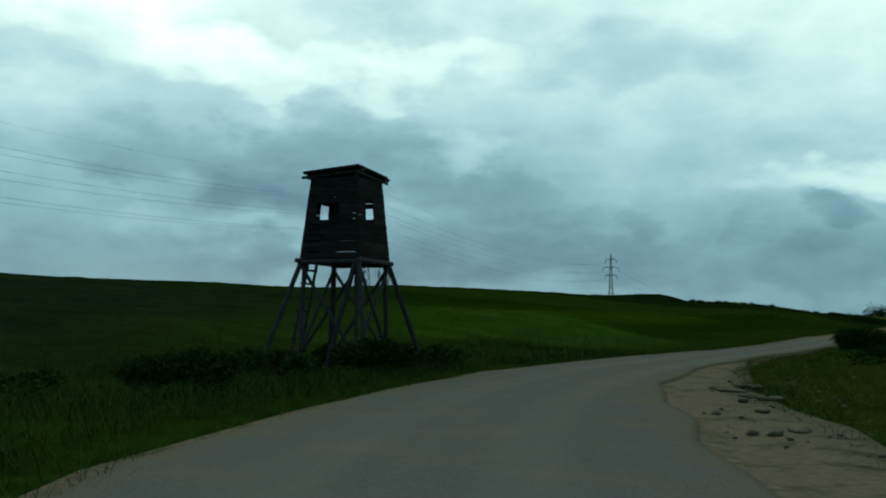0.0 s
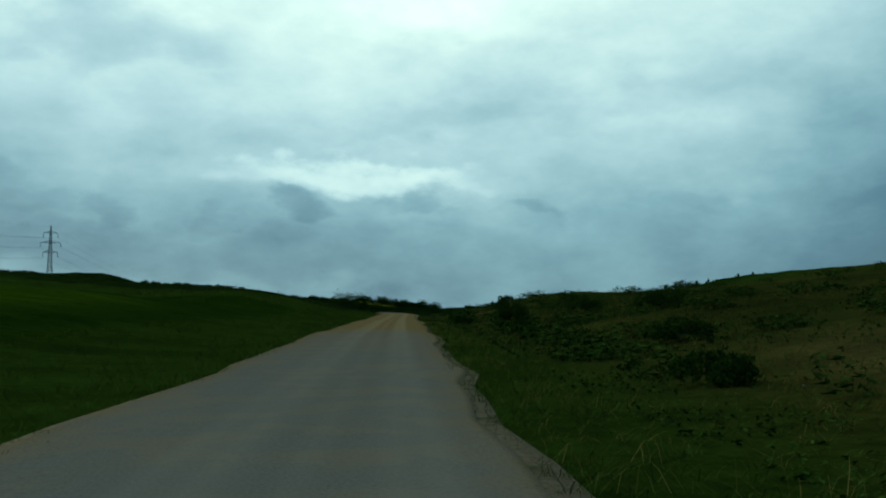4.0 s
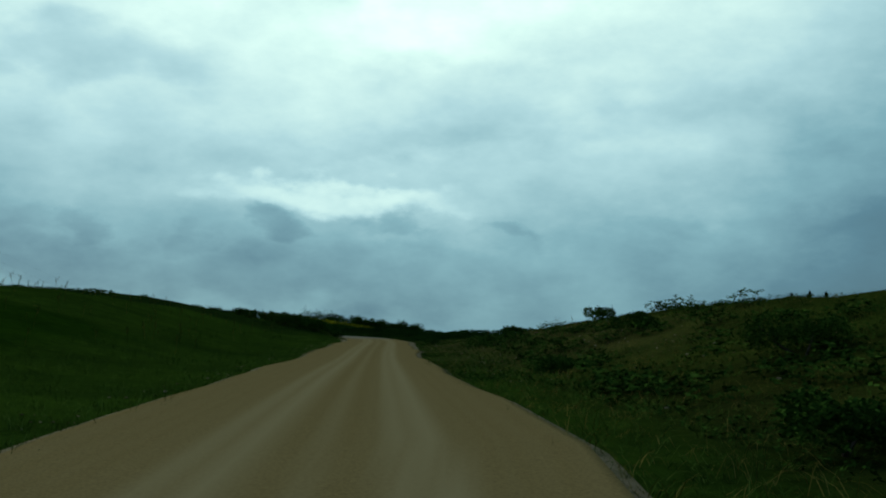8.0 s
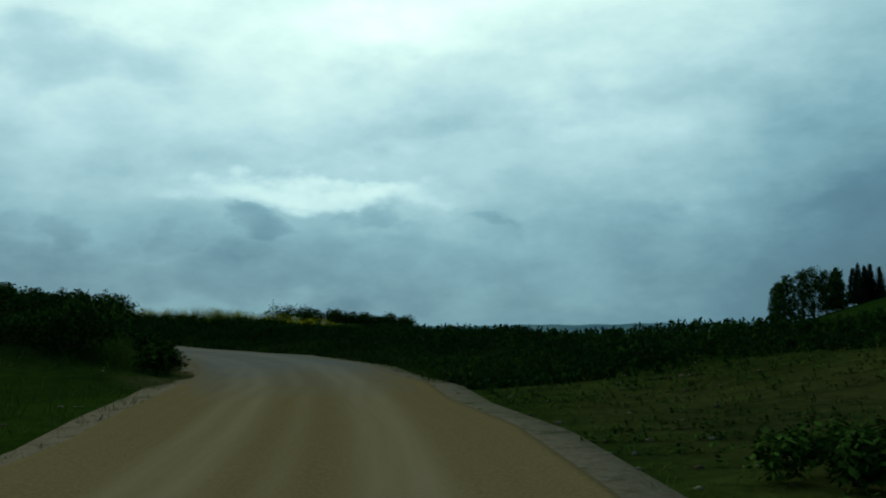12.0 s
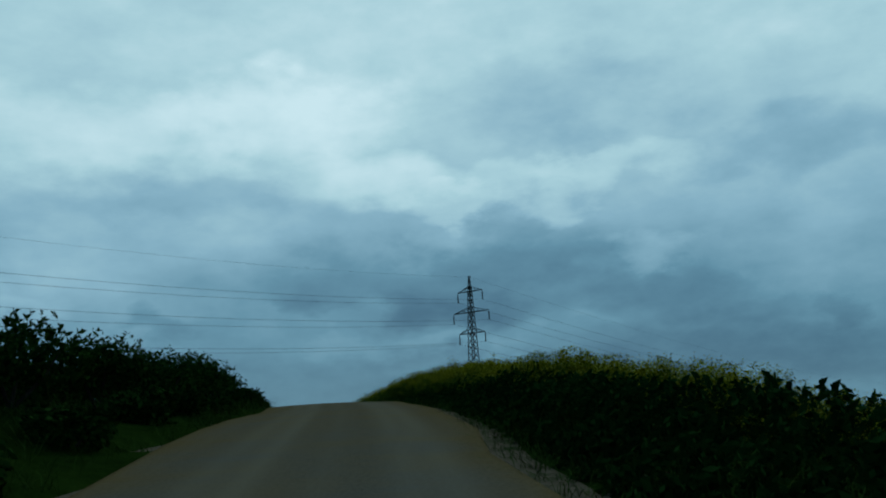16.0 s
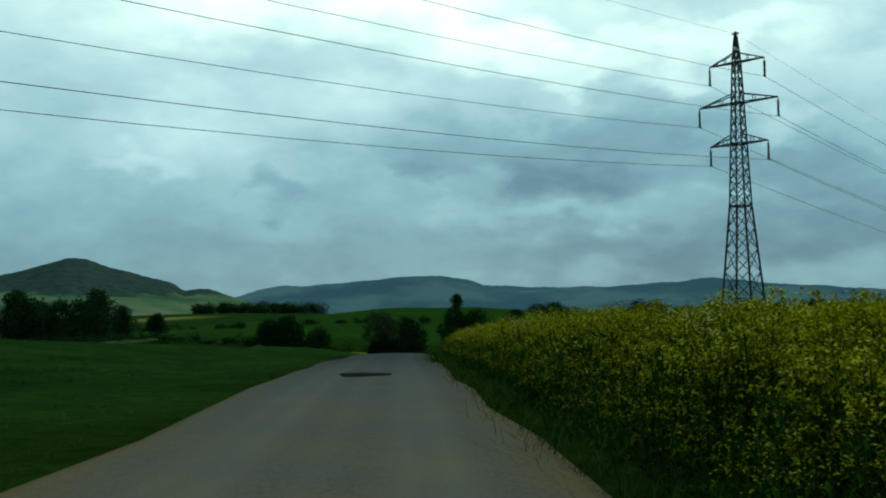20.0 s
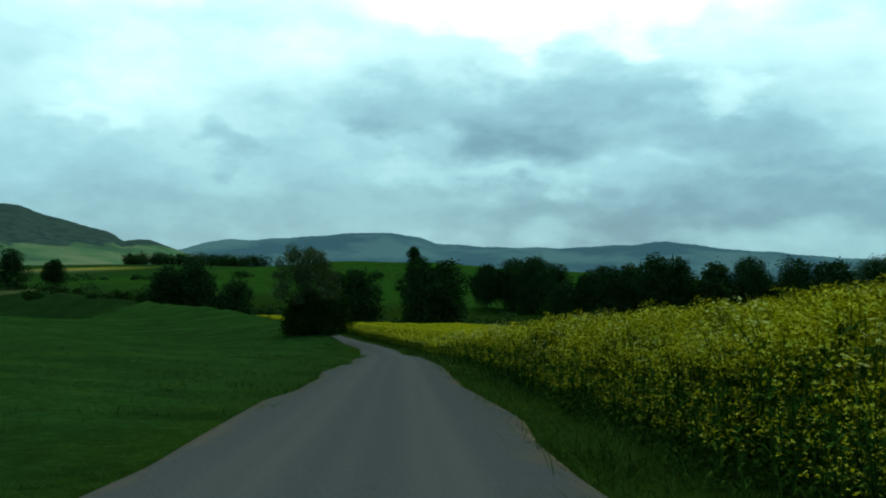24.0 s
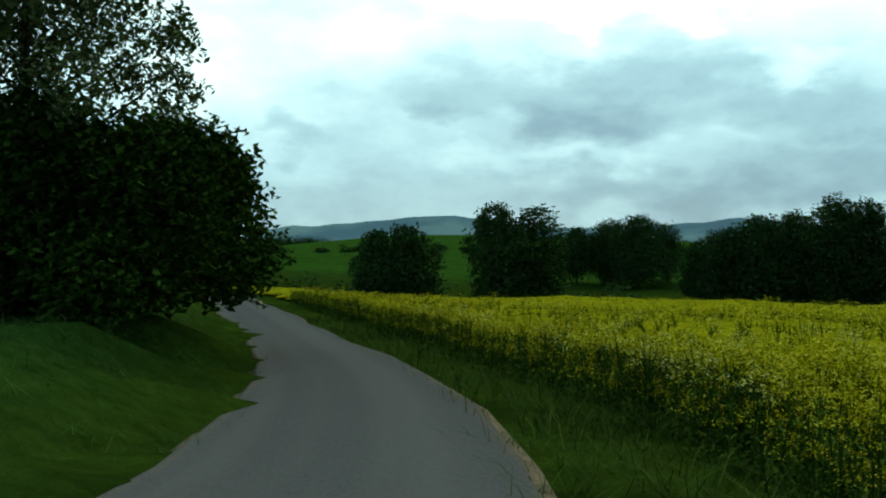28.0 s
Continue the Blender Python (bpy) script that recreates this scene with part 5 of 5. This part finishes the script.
def weed_template(seed):
    """A dead stalk with a seed head and a few side shoots."""
    g = np.random.default_rng(seed)
    vs, fs = [], []

    def blade(a, b, w):
        i = len(vs)
        d = np.array([w, 0, 0])
        vs.extend([a - d, a + d, b + d * 0.4, b - d * 0.4])
        fs.extend([(i, i + 1, i + 2), (i, i + 2, i + 3)])
        i = len(vs)
        d = np.array([0, w, 0])
        vs.extend([a - d, a + d, b + d * 0.4, b - d * 0.4])
        fs.extend([(i, i + 1, i + 2), (i, i + 2, i + 3)])

    blade(np.zeros(3), np.array([0.06, 0.03, 1.0]), 0.012)
    for i in range(7):
        z = g.uniform(0.45, 0.95)
        an = g.uniform(0, 6.28)
        e = np.array([math.cos(an) * 0.12, math.sin(an) * 0.12, z + 0.14])
        blade(np.array([0.06 * z, 0.03 * z, z]), e, 0.008)
        blade(e, e + (0, 0, 0.06), 0.022)
    return np.array(vs), np.array(fs), np.zeros(len(fs), int)


def weeds(n, lo, hi, sign, t0, t1, height, seed, label):
    g = np.random.default_rng(seed)
    p, t = verge_places(n, lo, hi, sign, t0, t1, g, 1.0)
    s = height * g.uniform(0.6, 1.3, len(p))
    v, f, m = spread(weed_template(seed), p, g.uniform(0, 6.28, len(p)), s, g.normal(0, 0.1, (len(p), 2)))
    return tagged(arrays_object("tall_weeds", v, f, [M_DRY]), label, "weeds", kind="stuff")


weeds(240, 2.0, 7.0, -1, 13.4, 18.3, 0.75, 51, "tall dead weed stalks standing on the bank")
weeds(220, 4.0, 30.0, -1, 9.5, 13.2, 0.7, 52, "thin weed stalks against the sky")
weeds(160, 3.0, 12.0, -1, 0.0, 4.0, 0.6, 53, "dry weed stalks in the verge")
weeds(200, 4.0, 40.0, 1, 5.5, 12.5, 0.55, 54, "thin dry stalks on the slope")


# ---- rape field ----
def rape_margin(t):
    """Width of the verge between lane and crop."""
    return np.interp(t, [13.4, 15, 16, 16.8, 17.5, 20, 24, 28], [6.0, 4.6, 2.8, 2.0, 0.9, 0.6, 1.0, 1.6])


def rape_height(t):
    return np.interp(t, [13.4, 15.2, 16.2, 17, 18.2, 23, 25.5, 27, 28.5, 32], [1.08, 1.05, 0.9, 0.92, 1.02, 1.12, 1.42, 1.4, 1.0, 0.9])


def flower_head(g, c, vs, fs, ms, n, r, size):
    for i in range(n):
        p = c + g.normal(0, 1, 3) * (r, r, r * 0.8)
        an, s = g.uniform(0, 6.28), g.uniform(0.012, 0.019) * size
        up = g.uniform(-0.6, 0.9)
        a = np.array([math.cos(an) * s, math.sin(an) * s, up * s])
        b = np.array([-math.sin(an) * s, math.cos(an) * s, -up * s * 0.5])
        k = len(vs)
        vs.extend([p - a, p + a, p + b * 1.6])
        fs.append((k, k + 1, k + 2))
        ms.append(1)


def rape_template(seed, heads, petals, size, leaves=7, low=0.78):
    """A rape plant one metre high: stem, side shoots, narrow leaves, yellow flower heads."""
    g = np.random.default_rng(seed)
    vs, fs, ms = [], [], []

    def strip(a, b, w, m=0):
        k = len(vs)
        an = g.uniform(0, 6.28)
        d = np.array([math.cos(an), math.sin(an), 0]) * w
        c = (a + b) * 0.5 + (0, 0, 0.25 * np.linalg.norm((b - a)[:2]))
        vs.extend([a - d * 0.3, a + d * 0.3, c + d, c - d, b])
        fs.extend([(k, k + 1, k + 2), (k, k + 2, k + 3), (k + 3, k + 2, k + 4)])
        ms.extend([m, m, m])

    strip(np.zeros(3), np.array([0.02, 0.02, 0.92]), 0.012)
    for i in range(leaves):
        z, an, l = g.uniform(0.05, 0.80), g.uniform(0, 6.28), g.uniform(0.07, 0.17)
        strip(np.array([0, 0, z]), np.array([math.cos(an) * l, math.sin(an) * l, z + g.uniform(-0.06, 0.10)]), g.uniform(0.012, 0.026))
    for i in range(heads):
        an, r = i * 2.4 + g.uniform(0, 1), 0.02 + 0.15 * math.sqrt(i / max(1, heads - 1))
        e = np.array([math.cos(an) * r, math.sin(an) * r, g.uniform(low, 1.08) if i else 1.05])
        strip(np.array([0, 0, g.uniform(0.45, 0.6)]), e, 0.007)
        flower_head(g, e, vs, fs, ms, petals, 0.04, size)
    return np.array(vs), np.array(fs), np.array(ms)


def in_rape(x, y):
    k, s = near_road(x, y)
    t = ROAD_TIME[k]
    lo = RIGHT_EDGE[k] + rape_margin(t)
    return (s > lo) & (t > 13.6) & (t < 33.5) & (s < 150) & (y < 556) & (y > 226), t, s - lo


def rape_band(n, lo, hi, heads, petals, seed, name, power=1.0, t0=13.3, t1=31.0, wide=1.0, size=1.0, leaves=7, low=0.78):
    g = np.random.default_rng(seed)
    t = g.uniform(t0, t1, n)
    k = np.searchsorted(ROAD_TIME, t).clip(0, len(ROAD) - 1)
    d = RIGHT_EDGE[k] + rape_margin(t) + lo + (hi - lo) * g.uniform(0, 1, n) ** power
    x, y = ROAD[k, 0] + ROAD_RIGHT[k, 0] * d, ROAD[k, 1] + ROAD_RIGHT[k, 1] * d
    ok, t, deep = in_rape(x, y)
    x, y, t, deep = x[ok], y[ok], t[ok], deep[ok]
    lumps = 1 + 0.12 * np.sin(x * 0.8 + 1) * np.sin(y * 0.6) + 0.08 * np.sin(x * 2.1) * np.sin(y * 1.7)
    s = rape_height(t) * lumps * g.uniform(0.82, 1.15, len(x)) * (0.7 + 0.3 * smooth01(deep / 1.2))
    tall = g.uniform(0, 1, len(x)) < 0.012
    s[tall] *= g.uniform(1.05, 1.2, tall.sum())
    p = np.stack([x, y, land(x, y) - 0.03], 1)
    pieces = []
    pick = g.integers(0, 3, len(x))
    for q in range(3):
        m = pick == q
        pieces.append(spread(rape_template(seed + q, heads, petals, size, leaves, low), p[m], g.uniform(0, 6.28, m.sum()), np.stack([s[m] * wide, s[m] * wide, s[m]], 1), g.normal(0, 0.09, (m.sum(), 2))))
    v, f, m = joined(pieces)
    return tagged(arrays_object(name, v, f, [M_STEM, M_FLOWER], m), "rape plants in yellow bloom beside the lane", "rape field", kind="stuff")


def young_crop(n, lo, hi, seed, wide, power):
    """Rape not yet in bloom: stems and leaves, no flowers."""
    g = np.random.default_rng(seed)
    p, t = verge_places(n, lo, hi, 1, 12.9, 18.0, g, power)
    inside, _, deep = in_rape(p[:, 0], p[:, 1])
    ok = ~inside | (deep < 6.0)
    p = p[ok]
    k, side = near_road(p[:, 0], p[:, 1])
    tk = ROAD_TIME[k]
    tall = 0.25 + 0.68 * smooth01((side - RIGHT_EDGE[k] - np.interp(tk, [13, 15, 16, 16.8], [2.5, 2.0, 0.9, 0.5])) / np.interp(tk, [13, 15, 16, 16.8], [4.0, 3.0, 1.6, 1.2]))
    p[:, 2] += g.uniform(0.05, 1.0, len(p)) ** 0.7 * tall * (0.85 + 0.15 * np.sin(p[:, 0] * 0.9 + 1.7) * np.sin(p[:, 1] * 0.8))
    v, f, m = spread(clump_template(8, seed, 1.0, 0.8), p, g.uniform(0, 6.28, len(p)), wide * g.uniform(0.7, 1.3, len(p)))
    return tagged(arrays_object("young_rape", v, f, [M_YOUNG]), "dark green young rape not yet in bloom on the slope", "crop", kind="stuff")


M_YOUNG = leaf_material("young_rape_leaves", (0.016, 0.042, 0.009), (0.028, 0.066, 0.013), (0.048, 0.095, 0.02))
young_crop(46000, 0.3, 14.0, 301, 0.12, 1.4)
young_crop(16000, 10.0, 50.0, 305, 0.2, 1.3)
rape_band(6000, 0.0, 1.3, 5, 9, 58, "rape_plants", 1.0, 16.5, 31.0, size=0.95, leaves=20, low=0.55)
rape_band(9000, 0.6, 4.6, 8, 22, 61, "rape_plants", 1.1, 16.5, 31.0, size=1.0, leaves=14, low=0.68)
rape_band(9000, 0.0, 12.0, 8, 10, 64, "rape_plants", 1.0, 13.5, 18.5, size=1.0, leaves=14)
rape_band(9000, 4.0, 22.0, 7, 9, 71, "rape_plants", 1.2, 13.3, 32.0, 1.25, 1.4)
rape_band(8000, 18.0, 90.0, 5, 3, 81, "rape_plants", 1.3, 13.3, 33.0, 2.2, 1.8)

# pale wild radish standing out of the crop
def wild_radish(n, seed):
    g = np.random.default_rng(seed)
    t = g.uniform(20.5, 29.5, n)
    k = np.searchsorted(ROAD_TIME, t).clip(0, len(ROAD) - 1)
    d = RIGHT_EDGE[k] + 1.6 + 7.0 * g.uniform(0, 1, n) ** 1.3
    x, y = ROAD[k, 0] + ROAD_RIGHT[k, 0] * d, ROAD[k, 1] + ROAD_RIGHT[k, 1] * d
    ok, t, deep = in_rape(x, y)
    x, y, t = x[ok], y[ok], t[ok]
    s = rape_height(t) * g.uniform(0.75, 1.28, len(x))
    v, f, m = spread(rape_template(seed, 7, 14, 0.95, 5), np.stack([x, y, land(x, y) - 0.03], 1), g.uniform(0, 6.28, len(x)), np.stack([s * 1.2, s * 1.2, s], 1), g.normal(0, 0.12, (len(x), 2)))
    return tagged(arrays_object("wild_radish", v, f, [M_STEM, M_CREAM], m), "pale cream wild radish standing out of the rape", "wild flowers", kind="stuff")


M_CREAM = leaf_material("cream_petals", (0.32, 0.32, 0.07), (0.46, 0.45, 0.11), (0.62, 0.60, 0.20))
wild_radish(430, 121)

# closed canopy of the crop behind its edge
cx, cy = np.meshgrid(np.arange(-60, 225, 1.6), np.arange(206, 558, 1.6))
ok, t, deep = in_rape(cx.ravel(), cy.ravel())
inner = ok & (deep > np.interp(t, [13.4, 16.0, 17.0], [5.0, 3.0, 1.6]))
hgt = land(cx.ravel(), cy.ravel()) + rape_height(t) * (0.66 + 0.07 * np.sin(cx.ravel() * 0.8 + 1) * np.sin(cy.ravel() * 0.6)) * (0.45 + 0.55 * smooth01((deep - 1.8) / 2.5)) + RNG.normal(0, 0.05, cx.size)
n = cx.shape[1]
i = (np.arange(cx.shape[0] - 1)[:, None] * n + np.arange(n - 1)[None]).ravel()
i = i[inner[i] & inner[i + 1] & inner[i + n] & inner[i + n + 1]]
tr = np.concatenate([np.stack([i, i + 1, i + n + 1], 1), np.stack([i, i + n + 1, i + n], 1)])
used, tr = np.unique(tr, return_inverse=True)
canopy = arrays_object("rape_canopy", np.stack([cx.ravel(), cy.ravel(), hgt], 1)[used], tr.reshape(-1, 3), [M_CANOPY], smooth=True)
tagged(canopy, "closed yellow-green canopy of the flowering rape field", "rape field", kind="stuff")

# ---- stones and the dark patch in the lane ----
stone_meshes = []
for q in range(4):
    bm = bmesh.new()
    bmesh.ops.create_icosphere(bm, subdivisions=2, radius=1)
    for v in bm.verts:
        v.co *= 1 + 0.28 * noise.noise(v.co * 1.6 + Vector((q * 7, 0, 0)))
        v.co.z *= 0.55
    me = bpy.data.meshes.new("stone")
    bm.to_mesh(me)
    bm.free()
    me.materials.append(M_STONE)
    stone_meshes.append(me)
g = np.random.default_rng(91)
for q in range(70):
    t = g.uniform(8.8, 12.4) if q < 50 else g.uniform(0.8, 6.0)
    s = g.uniform(3.0, 15.0) if q < 50 else g.uniform(2.6, 8.0)
    x, y = by_road(t, s)
    k, sd = near_road(np.array([x]), np.array([y]))
    if sd[0] - RIGHT_EDGE[k[0]] - sh_r[k[0]] < 0.2:
        continue
    r = float(g.uniform(0.03, 0.085))
    ob = new("stone", stone_meshes[q % 4])
    ob.matrix_world = pose(x, y, land_at(x, y) + r * 0.2, 0, 0, float(g.uniform(0, 360))) @ Matrix.Scale(r, 4)
    tagged(ob, "pale limestone lying in the dry grass", "stone", "stones on the slope")
M_TAR = plain_noise_material("fresh_tar", (0.012, 0.012, 0.012), (0.03, 0.03, 0.03), 9.0, 0.6)
bm = bmesh.new()
kp = int(np.argmin(abs(ROAD_TIME - 21.22)))
ring = []
for i in range(18):
    an = 2 * math.pi * i / 18
    rr = 1 + 0.2 * math.sin(an * 3 + 1)
    a, s = 0.75 * rr * math.sin(an), -0.75 + 0.55 * rr * math.cos(an)
    u = (s + LEFT_EDGE[kp]) / (LEFT_EDGE[kp] + RIGHT_EDGE[kp])
    c = Vector(ROAD[kp]) + Vector((-ROAD_RIGHT[kp, 1], ROAD_RIGHT[kp, 0], 0)) * a + Vector((ROAD_RIGHT[kp, 0], ROAD_RIGHT[kp, 1], 0)) * s
    ring.append(bm.verts.new((c.x, c.y, ROAD[kp, 2] + 0.035 + 0.05 * (1 - (2 * u - 1) ** 2))))
face = bm.faces.new(ring)
up = bmesh.ops.extrude_face_region(bm, geom=[face])
bmesh.ops.translate(bm, vec=(0, 0, -0.03), verts=[v for v in up["geom"] if isinstance(v, bmesh.types.BMVert)])
bmesh.ops.recalc_face_normals(bm, faces=bm.faces)
tagged(mesh_object("tar_patch", bm, M_TAR), "dark tar patch on the worn lane", "road patch")

for i, (x, y, h) in enumerate([(-13.3, 213.5, 5.6), (-11.4, 213.8, 4.4)]):
    tree(x, y, h, 2.0, "thin half-bare sapling on the crest of the field", 400 + i, "saplings on the crest", leaf=0.2, per=14, limbs=6)

g = np.random.default_rng(33)
far_wood("slope_scrub", [(*by_road(g.uniform(2.6, 11.8), 5.5 + 60 * g.uniform(0, 1) ** 1.6), g.uniform(0.3, 0.7), g.uniform(0.7, 2.0)) for _ in range(330)], "low scrub scattered over the dry slope", 0.17, 55.0, M_BUSH)
g = np.random.default_rng(92)
for q in range(45):
    t, s = g.uniform(0.75, 1.9), g.uniform(2.4, 4.6)
    x, y = by_road(t, s)
    k, sd = near_road(np.array([x]), np.array([y]))
    if sd[0] < RIGHT_EDGE[k[0]] + 0.25:
        continue
    r = float(g.uniform(0.015, 0.045))
    on = sd[0] < RIGHT_EDGE[k[0]] + sh_r[k[0]]
    ob = new("stone", stone_meshes[q % 4])
    ob.matrix_world = pose(x, y, (ROAD[k[0], 2] - 0.02 if on else land_at(x, y)) + r * 0.2, 0, 0, float(g.uniform(0, 360))) @ Matrix.Scale(r, 4)
    tagged(ob, "small pale stone in the gravel beside the lane", "stone", "stones in the gravel")


g = np.random.default_rng(93)
for q in range(14):
    t, s = g.uniform(0.85, 1.6), g.uniform(2.5, 4.0)
    x, y = by_road(t, s)
    k, sd = near_road(np.array([x]), np.array([y]))
    if sd[0] < RIGHT_EDGE[k[0]] + 0.35:
        continue
    r = float(g.uniform(0.12, 0.32))
    ob = new("broken_slab", stone_meshes[q % 4])
    ob.matrix_world = pose(x, y, ROAD[k[0], 2] - 0.02, float(g.uniform(-5, 5)), float(g.uniform(-5, 5)), float(g.uniform(0, 360))) @ Matrix.Diagonal((r, r * 0.55, 0.09, 1))
    tagged(ob, "pale broken slab at the crumbling edge of the lane", "stone slab", "slabs at the crumbling edge")
grass("edge_weeds", 420, -1.7, 0.4, 1, 0.5, 2.4, 0.15, M_DRY, 57, "small weeds growing in the gravel", power=0.8)


def ridge_brush():
    """Belt of dark scrub along the crest of the corn field."""
    g = np.random.default_rng(31)
    line = np.array([(36.0, 228.0), (50.0, 223.0), (62.0, 218.0), (73.0, 212.0), (83.0, 204.0)])
    spots = []
    for q in np.linspace(0, 0.62, 60):
        x, y = (np.interp(q * 4, range(5), line[:, k]) for k in range(2))
        spots.append((x + g.normal(0, 1.6), y + g.normal(0, 1.6), g.uniform(0.15, 0.35), g.uniform(1.6, 3.0)))
    return far_wood("scrub_belt", spots, "belt of dark scrub along the crest of the field", 0.2, 26.0, M_BUSH)


ridge_brush()


def loose_stones(n, lo, hi, sign, t0, t1, seed, label):
    """Bits of stone and clods strewn over the bare earth."""
    g = np.random.default_rng(seed)
    p, t = verge_places(n, lo, hi, sign, t0, t1, g, 1.3)
    bm = bmesh.new()
    bmesh.ops.create_icosphere(bm, subdivisions=1, radius=1)
    for v in bm.verts:
        v.co *= 1 + 0.35 * noise.noise(v.co * 1.9)
    bm.verts.ensure_lookup_table()
    tv = np.array([v.co[:] for v in bm.verts])
    tf = np.array([[v.index for v in f.verts] for f in bm.faces])
    bm.free()
    p[:, 2] += 0.035
    r = 0.012 + 0.05 * g.uniform(0, 1, len(p)) ** 3
    v, f, m = spread((tv, tf, np.zeros(len(tf), int)), p, g.uniform(0, 6.28, len(p)), np.stack([r, r * g.uniform(0.6, 1, len(p)), r * 0.6], 1))
    return tagged(arrays_object("loose_stones", v, f, [M_RUBBLE]), label, "stones", kind="stuff")


M_RUBBLE = leaf_material("rubble", (0.06, 0.045, 0.025), (0.12, 0.092, 0.055), (0.26, 0.215, 0.145))
loose_stones(2600, -0.5, 12.0, 1, 9.4, 13.2, 95, "bits of pale stone and clods strewn over bare earth")
loose_stones(900, -0.6, 1.5, -1, 8.0, 16.0, 96, "loose gravel along the edge of the lane")
loose_stones(900, -0.6, 1.6, 1, 0.0, 3.5, 97, "loose gravel and pebbles beside the lane")
loose_stones(900, -0.5, 1.5, 1, 13.0, 17.5, 98, "loose gravel along the grassy edge of the lane")


def low_weeds(n, lo, hi, t0, t1, size, seed, label):
    """Patches of small leafy weeds hugging the slope."""
    g = np.random.default_rng(seed)
    p, t = verge_places(n, lo, hi, 1, t0, t1, g, 1.3)
    patch = 0.5 + 0.5 * np.sin(p[:, 0] * 0.55 + 1.5 * np.sin(p[:, 1] * 0.31)) * np.sin(p[:, 1] * 0.62 + 0.4)
    p = p[patch + g.normal(0, 0.14, len(p)) > 0.5]
    p[:, 2] += g.uniform(0.02, 0.16, len(p))
    v, f, m = spread(clump_template(6, seed, 1.0, 0.5), p, g.uniform(0, 6.28, len(p)), size * g.uniform(0.6, 1.4, len(p)))
    return tagged(arrays_object("low_weeds", v, f, [M_BUSH]), label, "weeds", kind="stuff")


low_weeds(26000, 0.3, 18.0, 9.2, 13.2, 0.08, 131, "patches of low dark weeds on bare earth")
low_weeds(22000, 2.0, 22.0, 3.0, 9.6, 0.085, 132, "patches of low dark weeds on the slope")
